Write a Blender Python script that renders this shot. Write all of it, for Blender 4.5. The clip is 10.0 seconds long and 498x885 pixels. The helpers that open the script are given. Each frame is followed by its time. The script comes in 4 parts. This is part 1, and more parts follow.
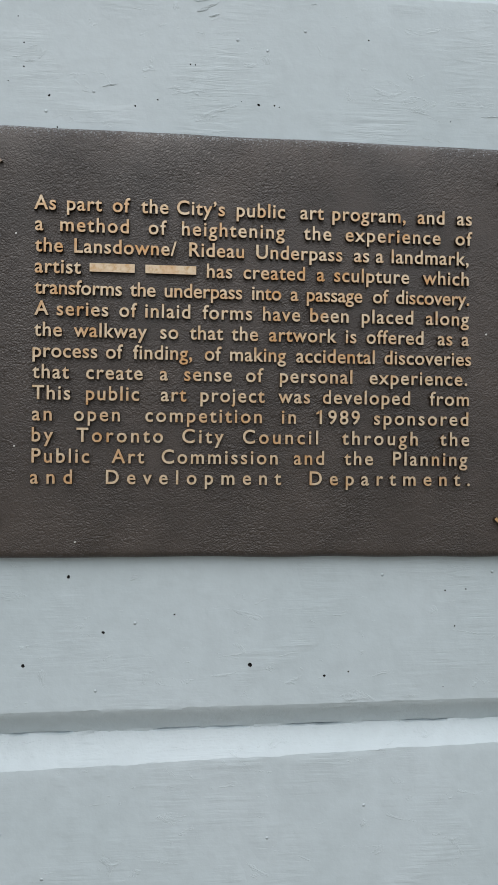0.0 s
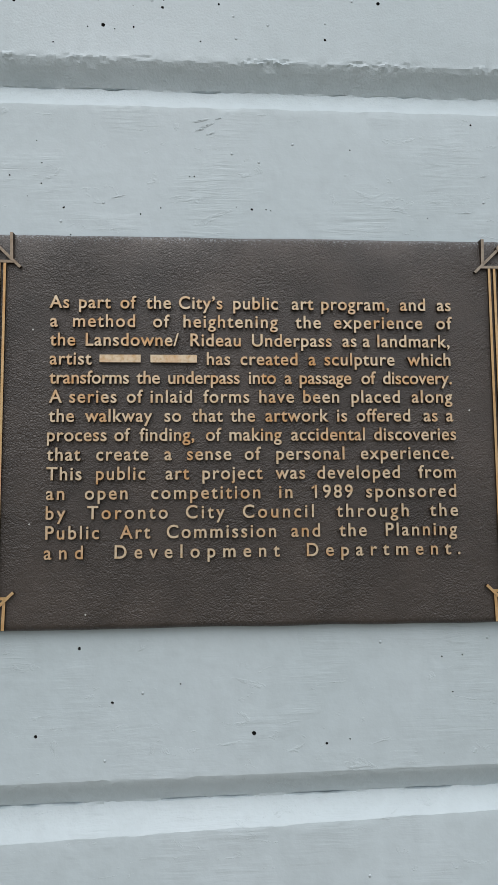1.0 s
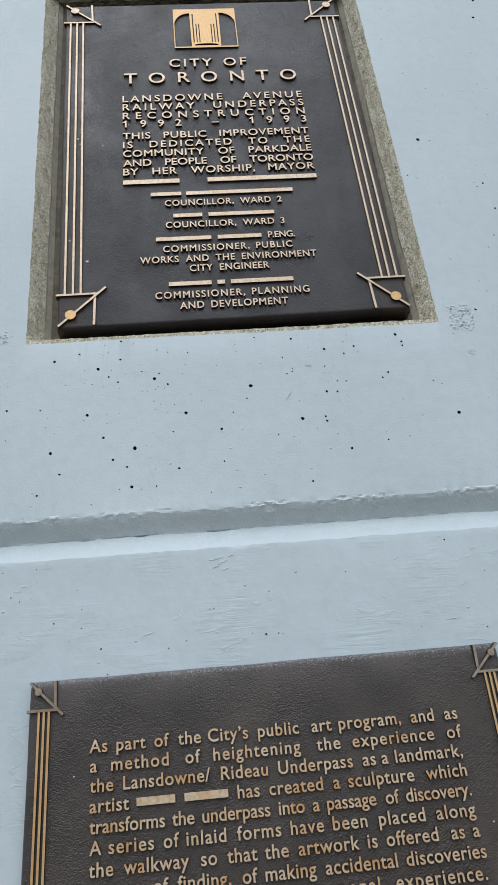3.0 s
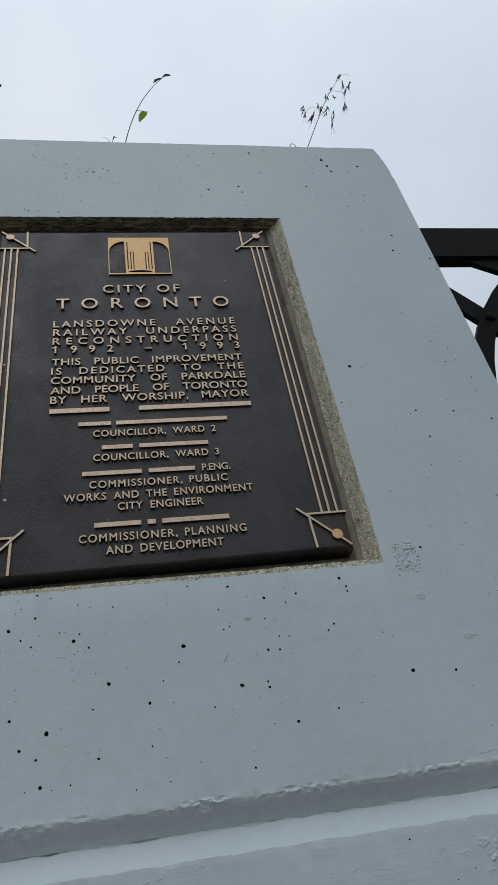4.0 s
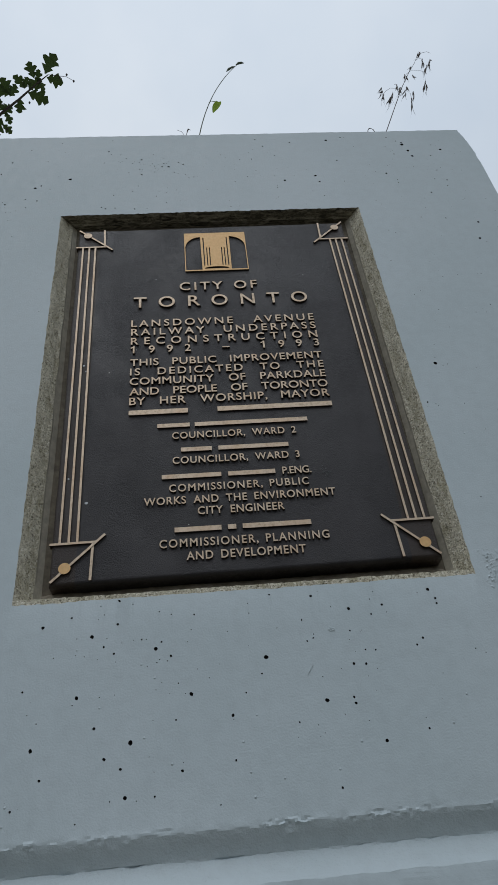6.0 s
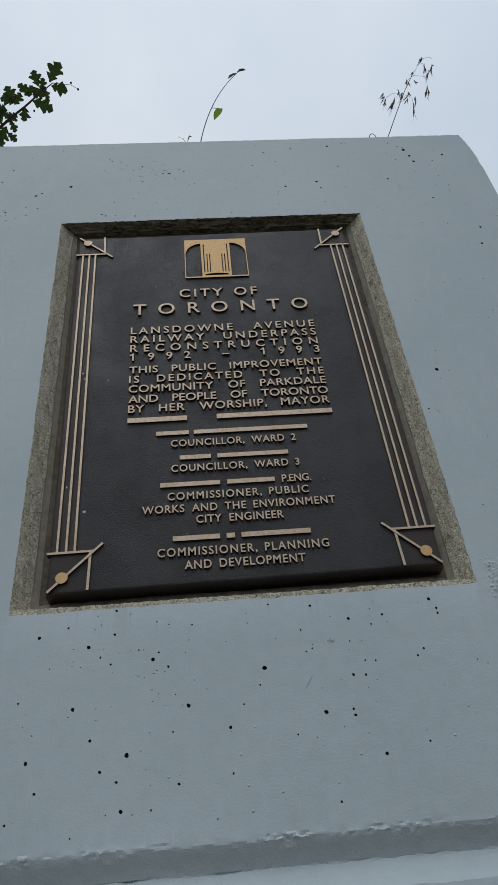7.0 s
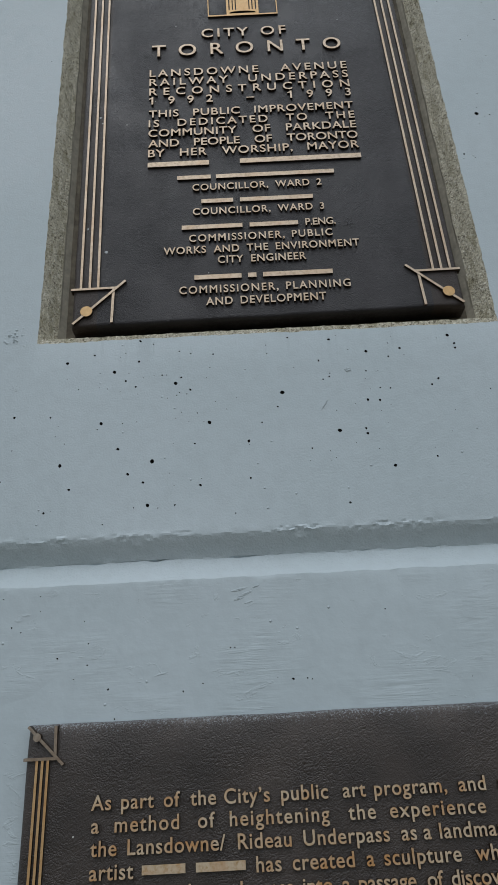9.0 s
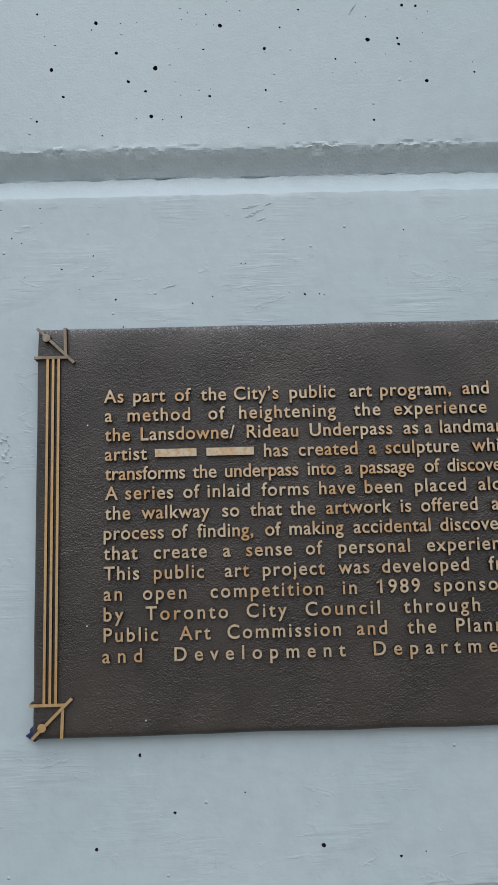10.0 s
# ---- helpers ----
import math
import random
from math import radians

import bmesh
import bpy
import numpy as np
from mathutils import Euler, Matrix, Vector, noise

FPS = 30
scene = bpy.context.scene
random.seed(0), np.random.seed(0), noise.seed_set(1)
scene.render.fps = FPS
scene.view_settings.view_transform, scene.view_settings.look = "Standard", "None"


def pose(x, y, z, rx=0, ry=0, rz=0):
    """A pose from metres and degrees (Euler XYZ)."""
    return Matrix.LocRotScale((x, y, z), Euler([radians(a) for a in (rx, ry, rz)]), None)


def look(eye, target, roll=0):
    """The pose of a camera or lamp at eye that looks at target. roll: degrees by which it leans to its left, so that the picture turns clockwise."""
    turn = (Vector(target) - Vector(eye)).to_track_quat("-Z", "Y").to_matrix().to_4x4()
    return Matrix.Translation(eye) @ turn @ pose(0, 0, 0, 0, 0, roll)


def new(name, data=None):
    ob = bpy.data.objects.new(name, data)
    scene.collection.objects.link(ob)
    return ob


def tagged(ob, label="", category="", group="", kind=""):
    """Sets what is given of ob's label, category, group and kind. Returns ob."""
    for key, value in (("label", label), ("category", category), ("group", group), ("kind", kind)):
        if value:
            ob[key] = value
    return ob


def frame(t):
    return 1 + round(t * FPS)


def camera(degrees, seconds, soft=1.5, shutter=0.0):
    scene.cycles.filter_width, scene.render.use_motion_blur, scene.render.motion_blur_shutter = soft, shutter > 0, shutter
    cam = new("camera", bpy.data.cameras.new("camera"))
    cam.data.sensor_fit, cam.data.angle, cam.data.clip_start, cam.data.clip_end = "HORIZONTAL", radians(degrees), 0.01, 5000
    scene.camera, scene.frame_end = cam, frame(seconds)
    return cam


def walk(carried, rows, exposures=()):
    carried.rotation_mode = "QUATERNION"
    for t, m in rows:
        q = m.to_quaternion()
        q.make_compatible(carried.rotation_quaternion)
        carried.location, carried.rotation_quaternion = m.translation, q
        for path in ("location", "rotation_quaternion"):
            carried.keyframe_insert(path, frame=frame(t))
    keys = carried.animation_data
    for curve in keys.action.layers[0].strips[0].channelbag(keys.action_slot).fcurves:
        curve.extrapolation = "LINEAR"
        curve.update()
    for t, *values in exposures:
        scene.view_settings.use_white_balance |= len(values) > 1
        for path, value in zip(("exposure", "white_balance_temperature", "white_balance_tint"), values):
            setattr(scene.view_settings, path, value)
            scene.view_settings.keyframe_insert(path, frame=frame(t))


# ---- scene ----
cam = camera(40.90, 10.0, soft=0.9)
PATH = [  # seconds, x, y, z, pitch, roll, yaw
    (0, -0.0599, -0.5455, 1.4603, 89.812, 0.643, -4.725),
    (0.5, -0.0481, -0.5639, 1.4626, 92.127, 0.228, -3.519),
    (0.7, -0.0477, -0.5687, 1.4645, 92.855, 0.102, -3.432),
    (1, -0.0487, -0.5833, 1.4722, 94.970, -0.476, -3.378),
    (1.2, -0.0538, -0.5938, 1.4755, 96.840, -0.256, -3.643),
    (1.5, -0.0501, -0.6117, 1.4876, 99.138, -0.655, -3.662),
    (1.8, -0.0523, -0.6422, 1.5038, 103.852, -1.431, -4.143),
    (2, -0.0452, -0.6720, 1.5149, 107.787, -2.912, -3.754),
    (2.2, -0.0497, -0.7013, 1.5271, 110.142, -2.900, -3.645),
    (2.5, -0.0542, -0.7140, 1.5348, 111.726, -3.244, -3.510),
    (2.7, -0.0512, -0.7215, 1.5469, 113.580, -2.379, -2.738),
    (3, -0.0607, -0.7023, 1.6197, 115.374, -5.534, -4.238),
    (3.2, -0.0514, -0.6969, 1.6609, 119.333, -8.905, -8.210),
    (4.3, -0.0416, -0.7141, 1.7761, 127.467, -10.296, -12.845),
    (4.5, -0.0449, -0.7168, 1.7846, 127.836, -10.068, -12.979),
    (5, -0.0574, -0.7299, 1.7875, 128.898, -7.090, -8.074),
    (5.5, -0.0595, -0.7036, 1.7875, 126.565, -6.028, -5.624),
    (7, -0.0464, -0.6971, 1.7951, 127.265, -5.932, -4.486),
    (7.5, -0.0487, -0.6884, 1.7951, 126.846, -5.548, -4.330),
    (8, -0.0451, -0.6849, 1.7944, 126.401, -5.778, -4.616),
    (8.5, -0.0446, -0.6748, 1.7802, 124.744, -5.160, -3.917),
    (8.7, -0.0420, -0.6644, 1.7537, 121.628, -6.324, -3.091),
    (9, -0.0425, -0.6399, 1.6812, 114.440, -3.008, -0.315),
    (9.2, -0.0284, -0.6250, 1.6382, 109.256, -3.182, 2.524),
    (9.5, -0.0518, -0.6005, 1.5775, 104.154, -3.205, 1.562),
    (9.7, -0.0515, -0.5890, 1.5512, 100.537, -2.235, 2.279),
    (10, -0.0695, -0.5721, 1.5309, 97.217, -1.550, -0.622),
]
walk(cam, [(t, pose(x, y, z, rx, 0, rz) @ pose(0, 0, 0, 0, 0, roll)) for t, x, y, z, rx, roll, rz in PATH],
     exposures=[(0, 0.61, 6700, 11), (1.0, 0.63, 6700, 11), (2.0, 0.66, 6620, 11), (2.6, 0.66, 6550, 11), (3.0, 0.66, 6280, 10), (3.6, 0.1, 6350, 10), (4.3, -0.36, 6240, 9), (5.5, -0.38, 6240, 9), (8.4, -0.38, 6260, 9),
                (8.8, -0.1, 6300, 9), (9.1, 0.02, 6300, 9), (9.5, 0.32, 6280, 9), (10.0, 0.48, 6350, 10)])

# ---- world, sun and ground light ----
world = bpy.data.worlds.new("overcast_sky")
scene.world = world
world.use_nodes = True
wn, wl = world.node_tree.nodes, world.node_tree.links
wn.clear()
w_out = wn.new("ShaderNodeOutputWorld")
w_bg = wn.new("ShaderNodeBackground")
w_sky = wn.new("ShaderNodeTexSky")
w_sky.sky_type = "NISHITA"
w_sky.sun_disc = False
w_sky.sun_elevation = radians(52)
w_sky.sun_rotation = radians(200)
w_co = wn.new("ShaderNodeTexCoord")
w_no = wn.new("ShaderNodeTexNoise")
w_no.inputs["Scale"].default_value = 3.2
w_no.inputs["Detail"].default_value = 4.0
w_ramp = wn.new("ShaderNodeValToRGB")
w_ramp.color_ramp.elements[0].position = 0.30
w_ramp.color_ramp.elements[0].color = (0.80, 0.885, 0.985, 1)
w_ramp.color_ramp.elements[1].position = 0.72
w_ramp.color_ramp.elements[1].color = (0.985, 1.035, 1.085, 1)
w_scale = wn.new("ShaderNodeMix")
w_scale.data_type, w_scale.blend_type = "RGBA", "MULTIPLY"
w_scale.inputs[0].default_value = 1.0
w_scale.inputs[7].default_value = (10.0, 10.0, 10.0, 1)
w_mix = wn.new("ShaderNodeMix")
w_mix.data_type = "RGBA"
w_mix.inputs[0].default_value = 0.90      # share of cloud over the clear sky
wl.new(w_co.outputs["Generated"], w_no.inputs["Vector"])
wl.new(w_no.outputs["Fac"], w_ramp.inputs["Fac"])
wl.new(w_ramp.outputs["Color"], w_scale.inputs[6])
wl.new(w_sky.outputs["Color"], w_mix.inputs[6])
wl.new(w_scale.outputs[2], w_mix.inputs[7])
w_sep = wn.new("ShaderNodeSeparateXYZ")
w_rise = wn.new("ShaderNodeMapRange")      # overcast sky: about three times as bright overhead as at the horizon
w_rise.inputs[1].default_value, w_rise.inputs[2].default_value = 0.0, 1.0
w_rise.inputs[3].default_value, w_rise.inputs[4].default_value = 0.42, 1.12
w_grad = wn.new("ShaderNodeMix")
w_grad.data_type, w_grad.blend_type = "RGBA", "MULTIPLY"
w_grad.inputs[0].default_value = 1.0
wl.new(w_co.outputs["Generated"], w_sep.inputs[0])
wl.new(w_sep.outputs["Z"], w_rise.inputs[0])
wl.new(w_mix.outputs[2], w_grad.inputs[6])
wl.new(w_rise.outputs[0], w_grad.inputs[7])
wl.new(w_grad.outputs[2], w_bg.inputs["Color"])
w_bg.inputs["Strength"].default_value = 0.10
wl.new(w_bg.outputs["Background"], w_out.inputs["Surface"])

sun_data = bpy.data.lights.new("sun", "SUN")
sun_data.energy = 0.55
sun_data.angle = radians(40)
sun_data.color = (1.0, 0.97, 0.93)
sun = new("sun", sun_data)
sun.matrix_world = look((-1.5, -6.0, 8.2), (0, 0, 0))


# ---- materials ----
def material(name, base, rough=0.6, metal=0.0):
    m = bpy.data.materials.new(name)
    m.use_nodes = True
    b = m.node_tree.nodes["Principled BSDF"]
    b.inputs["Base Color"].default_value = (*base, 1)
    b.inputs["Roughness"].default_value = rough
    b.inputs["Metallic"].default_value = metal
    return m, m.node_tree.nodes, m.node_tree.links, b


def node(nodes, kind, **values):
    n = nodes.new(kind)
    for key, v in values.items():
        n.inputs[key.replace("_", " ")].default_value = v
    return n


def coords(nodes, links, scale=(1, 1, 1)):
    c = nodes.new("ShaderNodeTexCoord")
    m = nodes.new("ShaderNodeMapping")
    m.inputs["Scale"].default_value = scale
    links.new(c.outputs["Object"], m.inputs["Vector"])
    return m.outputs["Vector"]


def noise_tex(nodes, links, vec, scale, detail=4.0, rough=0.55, distort=0.0):
    n = node(nodes, "ShaderNodeTexNoise", Scale=scale, Detail=detail, Roughness=rough, Distortion=distort)
    links.new(vec, n.inputs["Vector"])
    return n.outputs["Fac"]


def ramp(nodes, links, fac, stops):
    r = nodes.new("ShaderNodeValToRGB")
    e = r.color_ramp.elements
    e[0].position, e[0].color = stops[0][0], (*stops[0][1], 1)
    e[1].position, e[1].color = stops[-1][0], (*stops[-1][1], 1)
    for p, c in stops[1:-1]:
        e.new(p).color = (*c, 1)
    links.new(fac, r.inputs["Fac"])
    return r.outputs["Color"]


def calc(nodes, links, op, a, b):
    m = nodes.new("ShaderNodeMath")
    m.operation = op
    for i, v in enumerate((a, b)):
        if isinstance(v, (int, float)):
            m.inputs[i].default_value = v
        else:
            links.new(v, m.inputs[i])
    return m.outputs[0]


def blend(nodes, links, fac, a, b, how="MIX"):
    m = nodes.new("ShaderNodeMix")
    m.data_type, m.blend_type = "RGBA", how
    for i, v in ((0, fac), (6, a), (7, b)):
        if isinstance(v, (int, float)):
            m.inputs[i].default_value = v
        elif isinstance(v, tuple):
            m.inputs[i].default_value = (*v, 1)
        else:
            links.new(v, m.inputs[i])
    return m.outputs[2]


def bump(nodes, links, height, distance, strength=1.0, normal=None):
    b = node(nodes, "ShaderNodeBump", Strength=strength, Distance=distance)
    links.new(height, b.inputs["Height"])
    if normal is not None:
        links.new(normal, b.inputs["Normal"])
    return b.outputs["Normal"]


def make_painted_concrete(name, relief):
    m, n, l, b = material(name, (0.56, 0.61, 0.635), 0.5)
    v = coords(n, l)
    tone = noise_tex(n, l, v, 3.0, 3)
    fine = noise_tex(n, l, v, 60, 4)
    c1 = ramp(n, l, tone, [(0.3, (0.500, 0.580, 0.606)), (0.7, (0.572, 0.644, 0.676))])
    grime = ramp(n, l, fine, [(0.25, (0.93, 0.93, 0.93)), (0.6, (1, 1, 1))])
    l.new(blend(n, l, 1.0, c1, grime, "MULTIPLY"), b.inputs["Base Color"])
    # brush strokes: streaks along the wall, only in patches and only low on the pier
    streak_vec = coords(n, l, (11, 11, 120))
    streak = noise_tex(n, l, streak_vec, 1.0, 5, 0.65, 1.6)
    slant = n.new("ShaderNodeMapping")
    slant.inputs["Rotation"].default_value = (0, radians(24), 0)
    slant.inputs["Scale"].default_value = (14, 14, 170)
    tc = n.new("ShaderNodeTexCoord")
    l.new(tc.outputs["Object"], slant.inputs["Vector"])
    streak2 = noise_tex(n, l, slant.outputs["Vector"], 1.0, 4, 0.6, 0.4)
    patch = ramp(n, l, noise_tex(n, l, v, 9, 2), [(0.53, (0, 0, 0)), (0.70, (1, 1, 1))])
    patch2 = ramp(n, l, noise_tex(n, l, v, 13, 2, 0.5, 0.5), [(0.5, (0, 0, 0)), (0.66, (1, 1, 1))])
    sep = n.new("ShaderNodeSeparateXYZ")
    l.new(tc.outputs["Object"], sep.inputs[0])
    low = n.new("ShaderNodeMapRange")
    low.inputs[1].default_value, low.inputs[2].default_value = 1.90, 1.80
    low.inputs[3].default_value, low.inputs[4].default_value = 0.05, 1.0
    l.new(sep.outputs["Z"], low.inputs[0])
    h = calc(n, l, "MULTIPLY", streak, calc(n, l, "ADD", 0.06, patch))
    h = calc(n, l, "ADD", h, calc(n, l, "MULTIPLY", streak2, patch2))
    h = calc(n, l, "MULTIPLY", h, low.outputs[0])
    stipple = calc(n, l, "SUBTRACT", 1.12, low.outputs[0])      # roller stipple, on the upper part
    peel = calc(n, l, "MULTIPLY", noise_tex(n, l, v, 480, 3, 0.6), stipple)
    lump = noise_tex(n, l, v, 95, 3, 0.6)
    scars = ramp(n, l, noise_tex(n, l, coords(n, l, (26, 26, 60)), 1.0, 6, 0.65, 1.2), [(0.62, (0, 0, 0)), (0.72, (1, 1, 1))])
    nrm = bump(n, l, h, 0.0014, 0.66)
    nrm = bump(n, l, peel, 0.0008 * relief, 0.42, nrm)
    nrm = bump(n, l, lump, 0.0009 * relief, 0.38, nrm)
    nrm = bump(n, l, calc(n, l, "MULTIPLY", scars, low.outputs[0]), 0.0009, 0.45, nrm)
    cell = node(n, "ShaderNodeTexVoronoi", Scale=58.0)      # sparse drips and grains caught under the paint
    l.new(v, cell.inputs["Vector"])
    pick = n.new("ShaderNodeSeparateColor")
    l.new(cell.outputs["Color"], pick.inputs[0])
    few = calc(n, l, "GREATER_THAN", pick.outputs[1], 0.975)
    grain = ramp(n, l, cell.outputs["Distance"], [(0.02, (1, 1, 1)), (0.085, (0, 0, 0))])
    nrm = bump(n, l, calc(n, l, "MULTIPLY", grain, few), 0.0012, 0.8, nrm)
    l.new(nrm, b.inputs["Normal"])
    l.new(ramp(n, l, fine, [(0.3, (0.42,) * 3), (0.7, (0.6,) * 3)]), b.inputs["Roughness"])
    return m


def make_raw_concrete():
    """Broken concrete: pale and dark grains of sand in a grey-olive binder."""
    m, n, l, b = material("raw_concrete", (0.3, 0.29, 0.25), 0.92)
    v = coords(n, l)
    warp = node(n, "ShaderNodeTexNoise", Scale=240.0)
    l.new(v, warp.inputs["Vector"])
    shift = n.new("ShaderNodeVectorMath")
    shift.operation = "MULTIPLY_ADD"
    l.new(warp.outputs["Color"], shift.inputs[0])
    shift.inputs[1].default_value = (0.003, 0.003, 0.003)
    l.new(v, shift.inputs[2])
    sand = node(n, "ShaderNodeTexVoronoi", Scale=560.0)
    l.new(shift.outputs[0], sand.inputs["Vector"])
    pick = n.new("ShaderNodeSeparateColor")
    l.new(sand.outputs["Color"], pick.inputs[0])
    c = ramp(n, l, pick.outputs[0], [(0.0, (0.22, 0.195, 0.14)), (0.12, (0.60, 0.555, 0.43)), (0.7, (0.77, 0.72, 0.57)), (0.9, (0.86, 0.81, 0.67)), (1.0, (0.95, 0.92, 0.82))])
    grain = noise_tex(n, l, v, 420, 6, 0.8)
    big = noise_tex(n, l, coords(n, l, (90, 90, 30)), 1.0, 6, 0.72, 0.8)
    c = blend(n, l, 1.0, c, ramp(n, l, grain, [(0.36, (0.36, 0.35, 0.31)), (0.50, (0.98, 0.98, 0.98)), (0.7, (1, 1, 1))]), "MULTIPLY")
    c = blend(n, l, 1.0, c, ramp(n, l, big, [(0.36, (0.64, 0.62, 0.54)), (0.54, (1, 1, 1))]), "MULTIPLY")
    l.new(c, b.inputs["Base Color"])
    nrm = bump(n, l, grain, 0.0022, 0.85)
    nrm = bump(n, l, sand.outputs["Distance"], 0.0010, 0.45, nrm)
    l.new(bump(n, l, big, 0.003, 0.4, nrm), b.inputs["Normal"])
    return m


def make_soffit_concrete():
    """Soffit of the recess, streaked from near-black to pale olive."""
    m, n, l, b = material("dark_streaked_concrete", (0.1, 0.1, 0.09), 0.95)
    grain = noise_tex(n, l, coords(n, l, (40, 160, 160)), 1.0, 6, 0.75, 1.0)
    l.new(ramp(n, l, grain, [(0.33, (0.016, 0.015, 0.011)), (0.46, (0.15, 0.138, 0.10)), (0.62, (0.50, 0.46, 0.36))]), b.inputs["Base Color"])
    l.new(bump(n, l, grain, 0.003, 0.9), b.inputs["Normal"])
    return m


def make_mortar(name, lo, hi):
    m, n, l, b = material(name, lo, 0.85)
    g = noise_tex(n, l, coords(n, l), 90, 6, 0.7)
    l.new(ramp(n, l, g, [(0.3, lo), (0.7, hi)]), b.inputs["Base Color"])
    l.new(bump(n, l, g, 0.001, 0.5), b.inputs["Normal"])
    return m


def make_dark_bronze(name, tint, grain, depth, shine, mist=None, borders=None):
    m, n, l, b = material(name, tint, 0.40, 0.0)
    v = coords(n, l)
    warp = noise_tex(n, l, v, 70, 3)
    vor = node(n, "ShaderNodeTexVoronoi", Scale=grain)
    vor.feature = "DISTANCE_TO_EDGE"
    add = n.new("ShaderNodeVectorMath")
    add.operation = "MULTIPLY_ADD"
    wc = n.new("ShaderNodeCombineXYZ")
    for i in range(3):
        l.new(warp, wc.inputs[i])
    l.new(wc.outputs[0], add.inputs[0])
    add.inputs[1].default_value = (0.012, 0.012, 0.012)
    l.new(v, add.inputs[2])
    l.new(add.outputs[0], vor.inputs["Vector"])
    wrinkle = noise_tex(n, l, coords(n, l, (1, 1, 1.15)), grain * 0.62, 1.5, 0.5, 0.8)
    hide = ramp(n, l, vor.outputs["Distance"], [(0.0, (0, 0, 0)), (0.16, (0.55,) * 3), (0.42, (1, 1, 1))])      # rounded cells between soft creases
    fine = noise_tex(n, l, v, 900, 2)
    tone = noise_tex(n, l, v, 14, 4, 0.6)
    c = ramp(n, l, tone, [(0.3, tuple(0.65 * x for x in tint)), (0.7, tuple(1.4 * x for x in tint))])
    c = blend(n, l, 1.0, c, ramp(n, l, vor.outputs["Distance"], [(0.0, (0.82,) * 3), (0.15, (1, 1, 1))]), "MULTIPLY")
    speck = node(n, "ShaderNodeTexVoronoi", Scale=105.0)
    l.new(v, speck.inputs["Vector"])
    pick = n.new("ShaderNodeSeparateColor")
    l.new(speck.outputs["Color"], pick.inputs[0])
    few = calc(n, l, "GREATER_THAN", pick.outputs[0], 0.972)
    dot = calc(n, l, "LESS_THAN", speck.outputs["Distance"], 0.085)
    c = blend(n, l, calc(n, l, "MULTIPLY", few, dot), c, (0.5, 0.5, 0.47))
    if borders:      # browner base colour along the two side borders
        side = n.new("ShaderNodeSeparateXYZ")
        l.new(v, side.inputs[0])
        out = calc(n, l, "ADD", calc(n, l, "LESS_THAN", side.outputs["X"], borders[0]), calc(n, l, "GREATER_THAN", side.outputs["X"], borders[1]))
        c = blend(n, l, calc(n, l, "MULTIPLY", out, 0.75), c, (0.040, 0.026, 0.018))
    if mist:      # fine spatter of wall paint, thinning out below the given height
        sep = n.new("ShaderNodeSeparateXYZ")
        l.new(v, sep.inputs[0])
        band = n.new("ShaderNodeMapRange")
        band.inputs[1].default_value, band.inputs[2].default_value = mist - 0.014, mist
        band.inputs[3].default_value, band.inputs[4].default_value = 0.0, 0.20
        l.new(sep.outputs["Z"], band.inputs[0])
        spray = calc(n, l, "LESS_THAN", calc(n, l, "SUBTRACT", 1.0, noise_tex(n, l, v, 700, 4, 0.7)), calc(n, l, "ADD", 0.30, band.outputs[0]))
        c = blend(n, l, calc(n, l, "MULTIPLY", spray, 0.45), c, (0.42, 0.46, 0.49))
    l.new(c, b.inputs["Base Color"])
    b.inputs["Specular IOR Level"].default_value = shine
    worn = ramp(n, l, noise_tex(n, l, v, 16, 3), [(0.35, (0.35,) * 3), (0.65, (1, 1, 1))])
    nrm = bump(n, l, calc(n, l, "MULTIPLY", hide, worn), 0.0007, depth)
    nrm = bump(n, l, calc(n, l, "MULTIPLY", wrinkle, worn), 0.0021, 0.65 * depth, nrm)
    nrm = bump(n, l, fine, 0.0003, 0.4, nrm)
    l.new(nrm, b.inputs["Normal"])
    smudge = noise_tex(n, l, coords(n, l, (9, 9, 5)), 1.0, 5, 0.62, 0.9)      # rubbed and dull patches
    gloss = ramp(n, l, wrinkle, [(0.3, (0.26,) * 3), (0.7, (0.42,) * 3)])
    l.new(blend(n, l, 1.0, gloss, ramp(n, l, smudge, [(0.38, (0, 0, 0)), (0.62, (0.16, 0.16, 0.16))]), "ADD"), b.inputs["Roughness"])
    return m


def make_bright_bronze(name, light, dull, metal=0.45, patchy=0.35):
    """Polished faces of the raised work, with tarnish at the size of a letter and a finer grain."""
    m, n, l, b = material(name, light, 0.42, metal)
    v = coords(n, l)
    tone = noise_tex(n, l, v, 260, 4, 0.65)
    tarnish = noise_tex(n, l, v, 34, 4, 0.6, 0.6)
    c = ramp(n, l, tone, [(0.28, dull), (0.50, light), (0.8, tuple(min(1, 1.12 * x) for x in light))])
    warm = tuple(x * k for x, k in zip(dull, (1.10, 0.86, 0.62)))
    c = blend(n, l, ramp(n, l, tarnish, [(0.44, (0, 0, 0)), (0.68, (patchy,) * 3)]), c, warm)
    l.new(c, b.inputs["Base Color"])
    l.new(ramp(n, l, tone, [(0.3, (0.55,) * 3), (0.7, (0.36,) * 3)]), b.inputs["Roughness"])
    l.new(bump(n, l, noise_tex(n, l, v, 1500, 2), 0.0002, 0.3), b.inputs["Normal"])
    return m


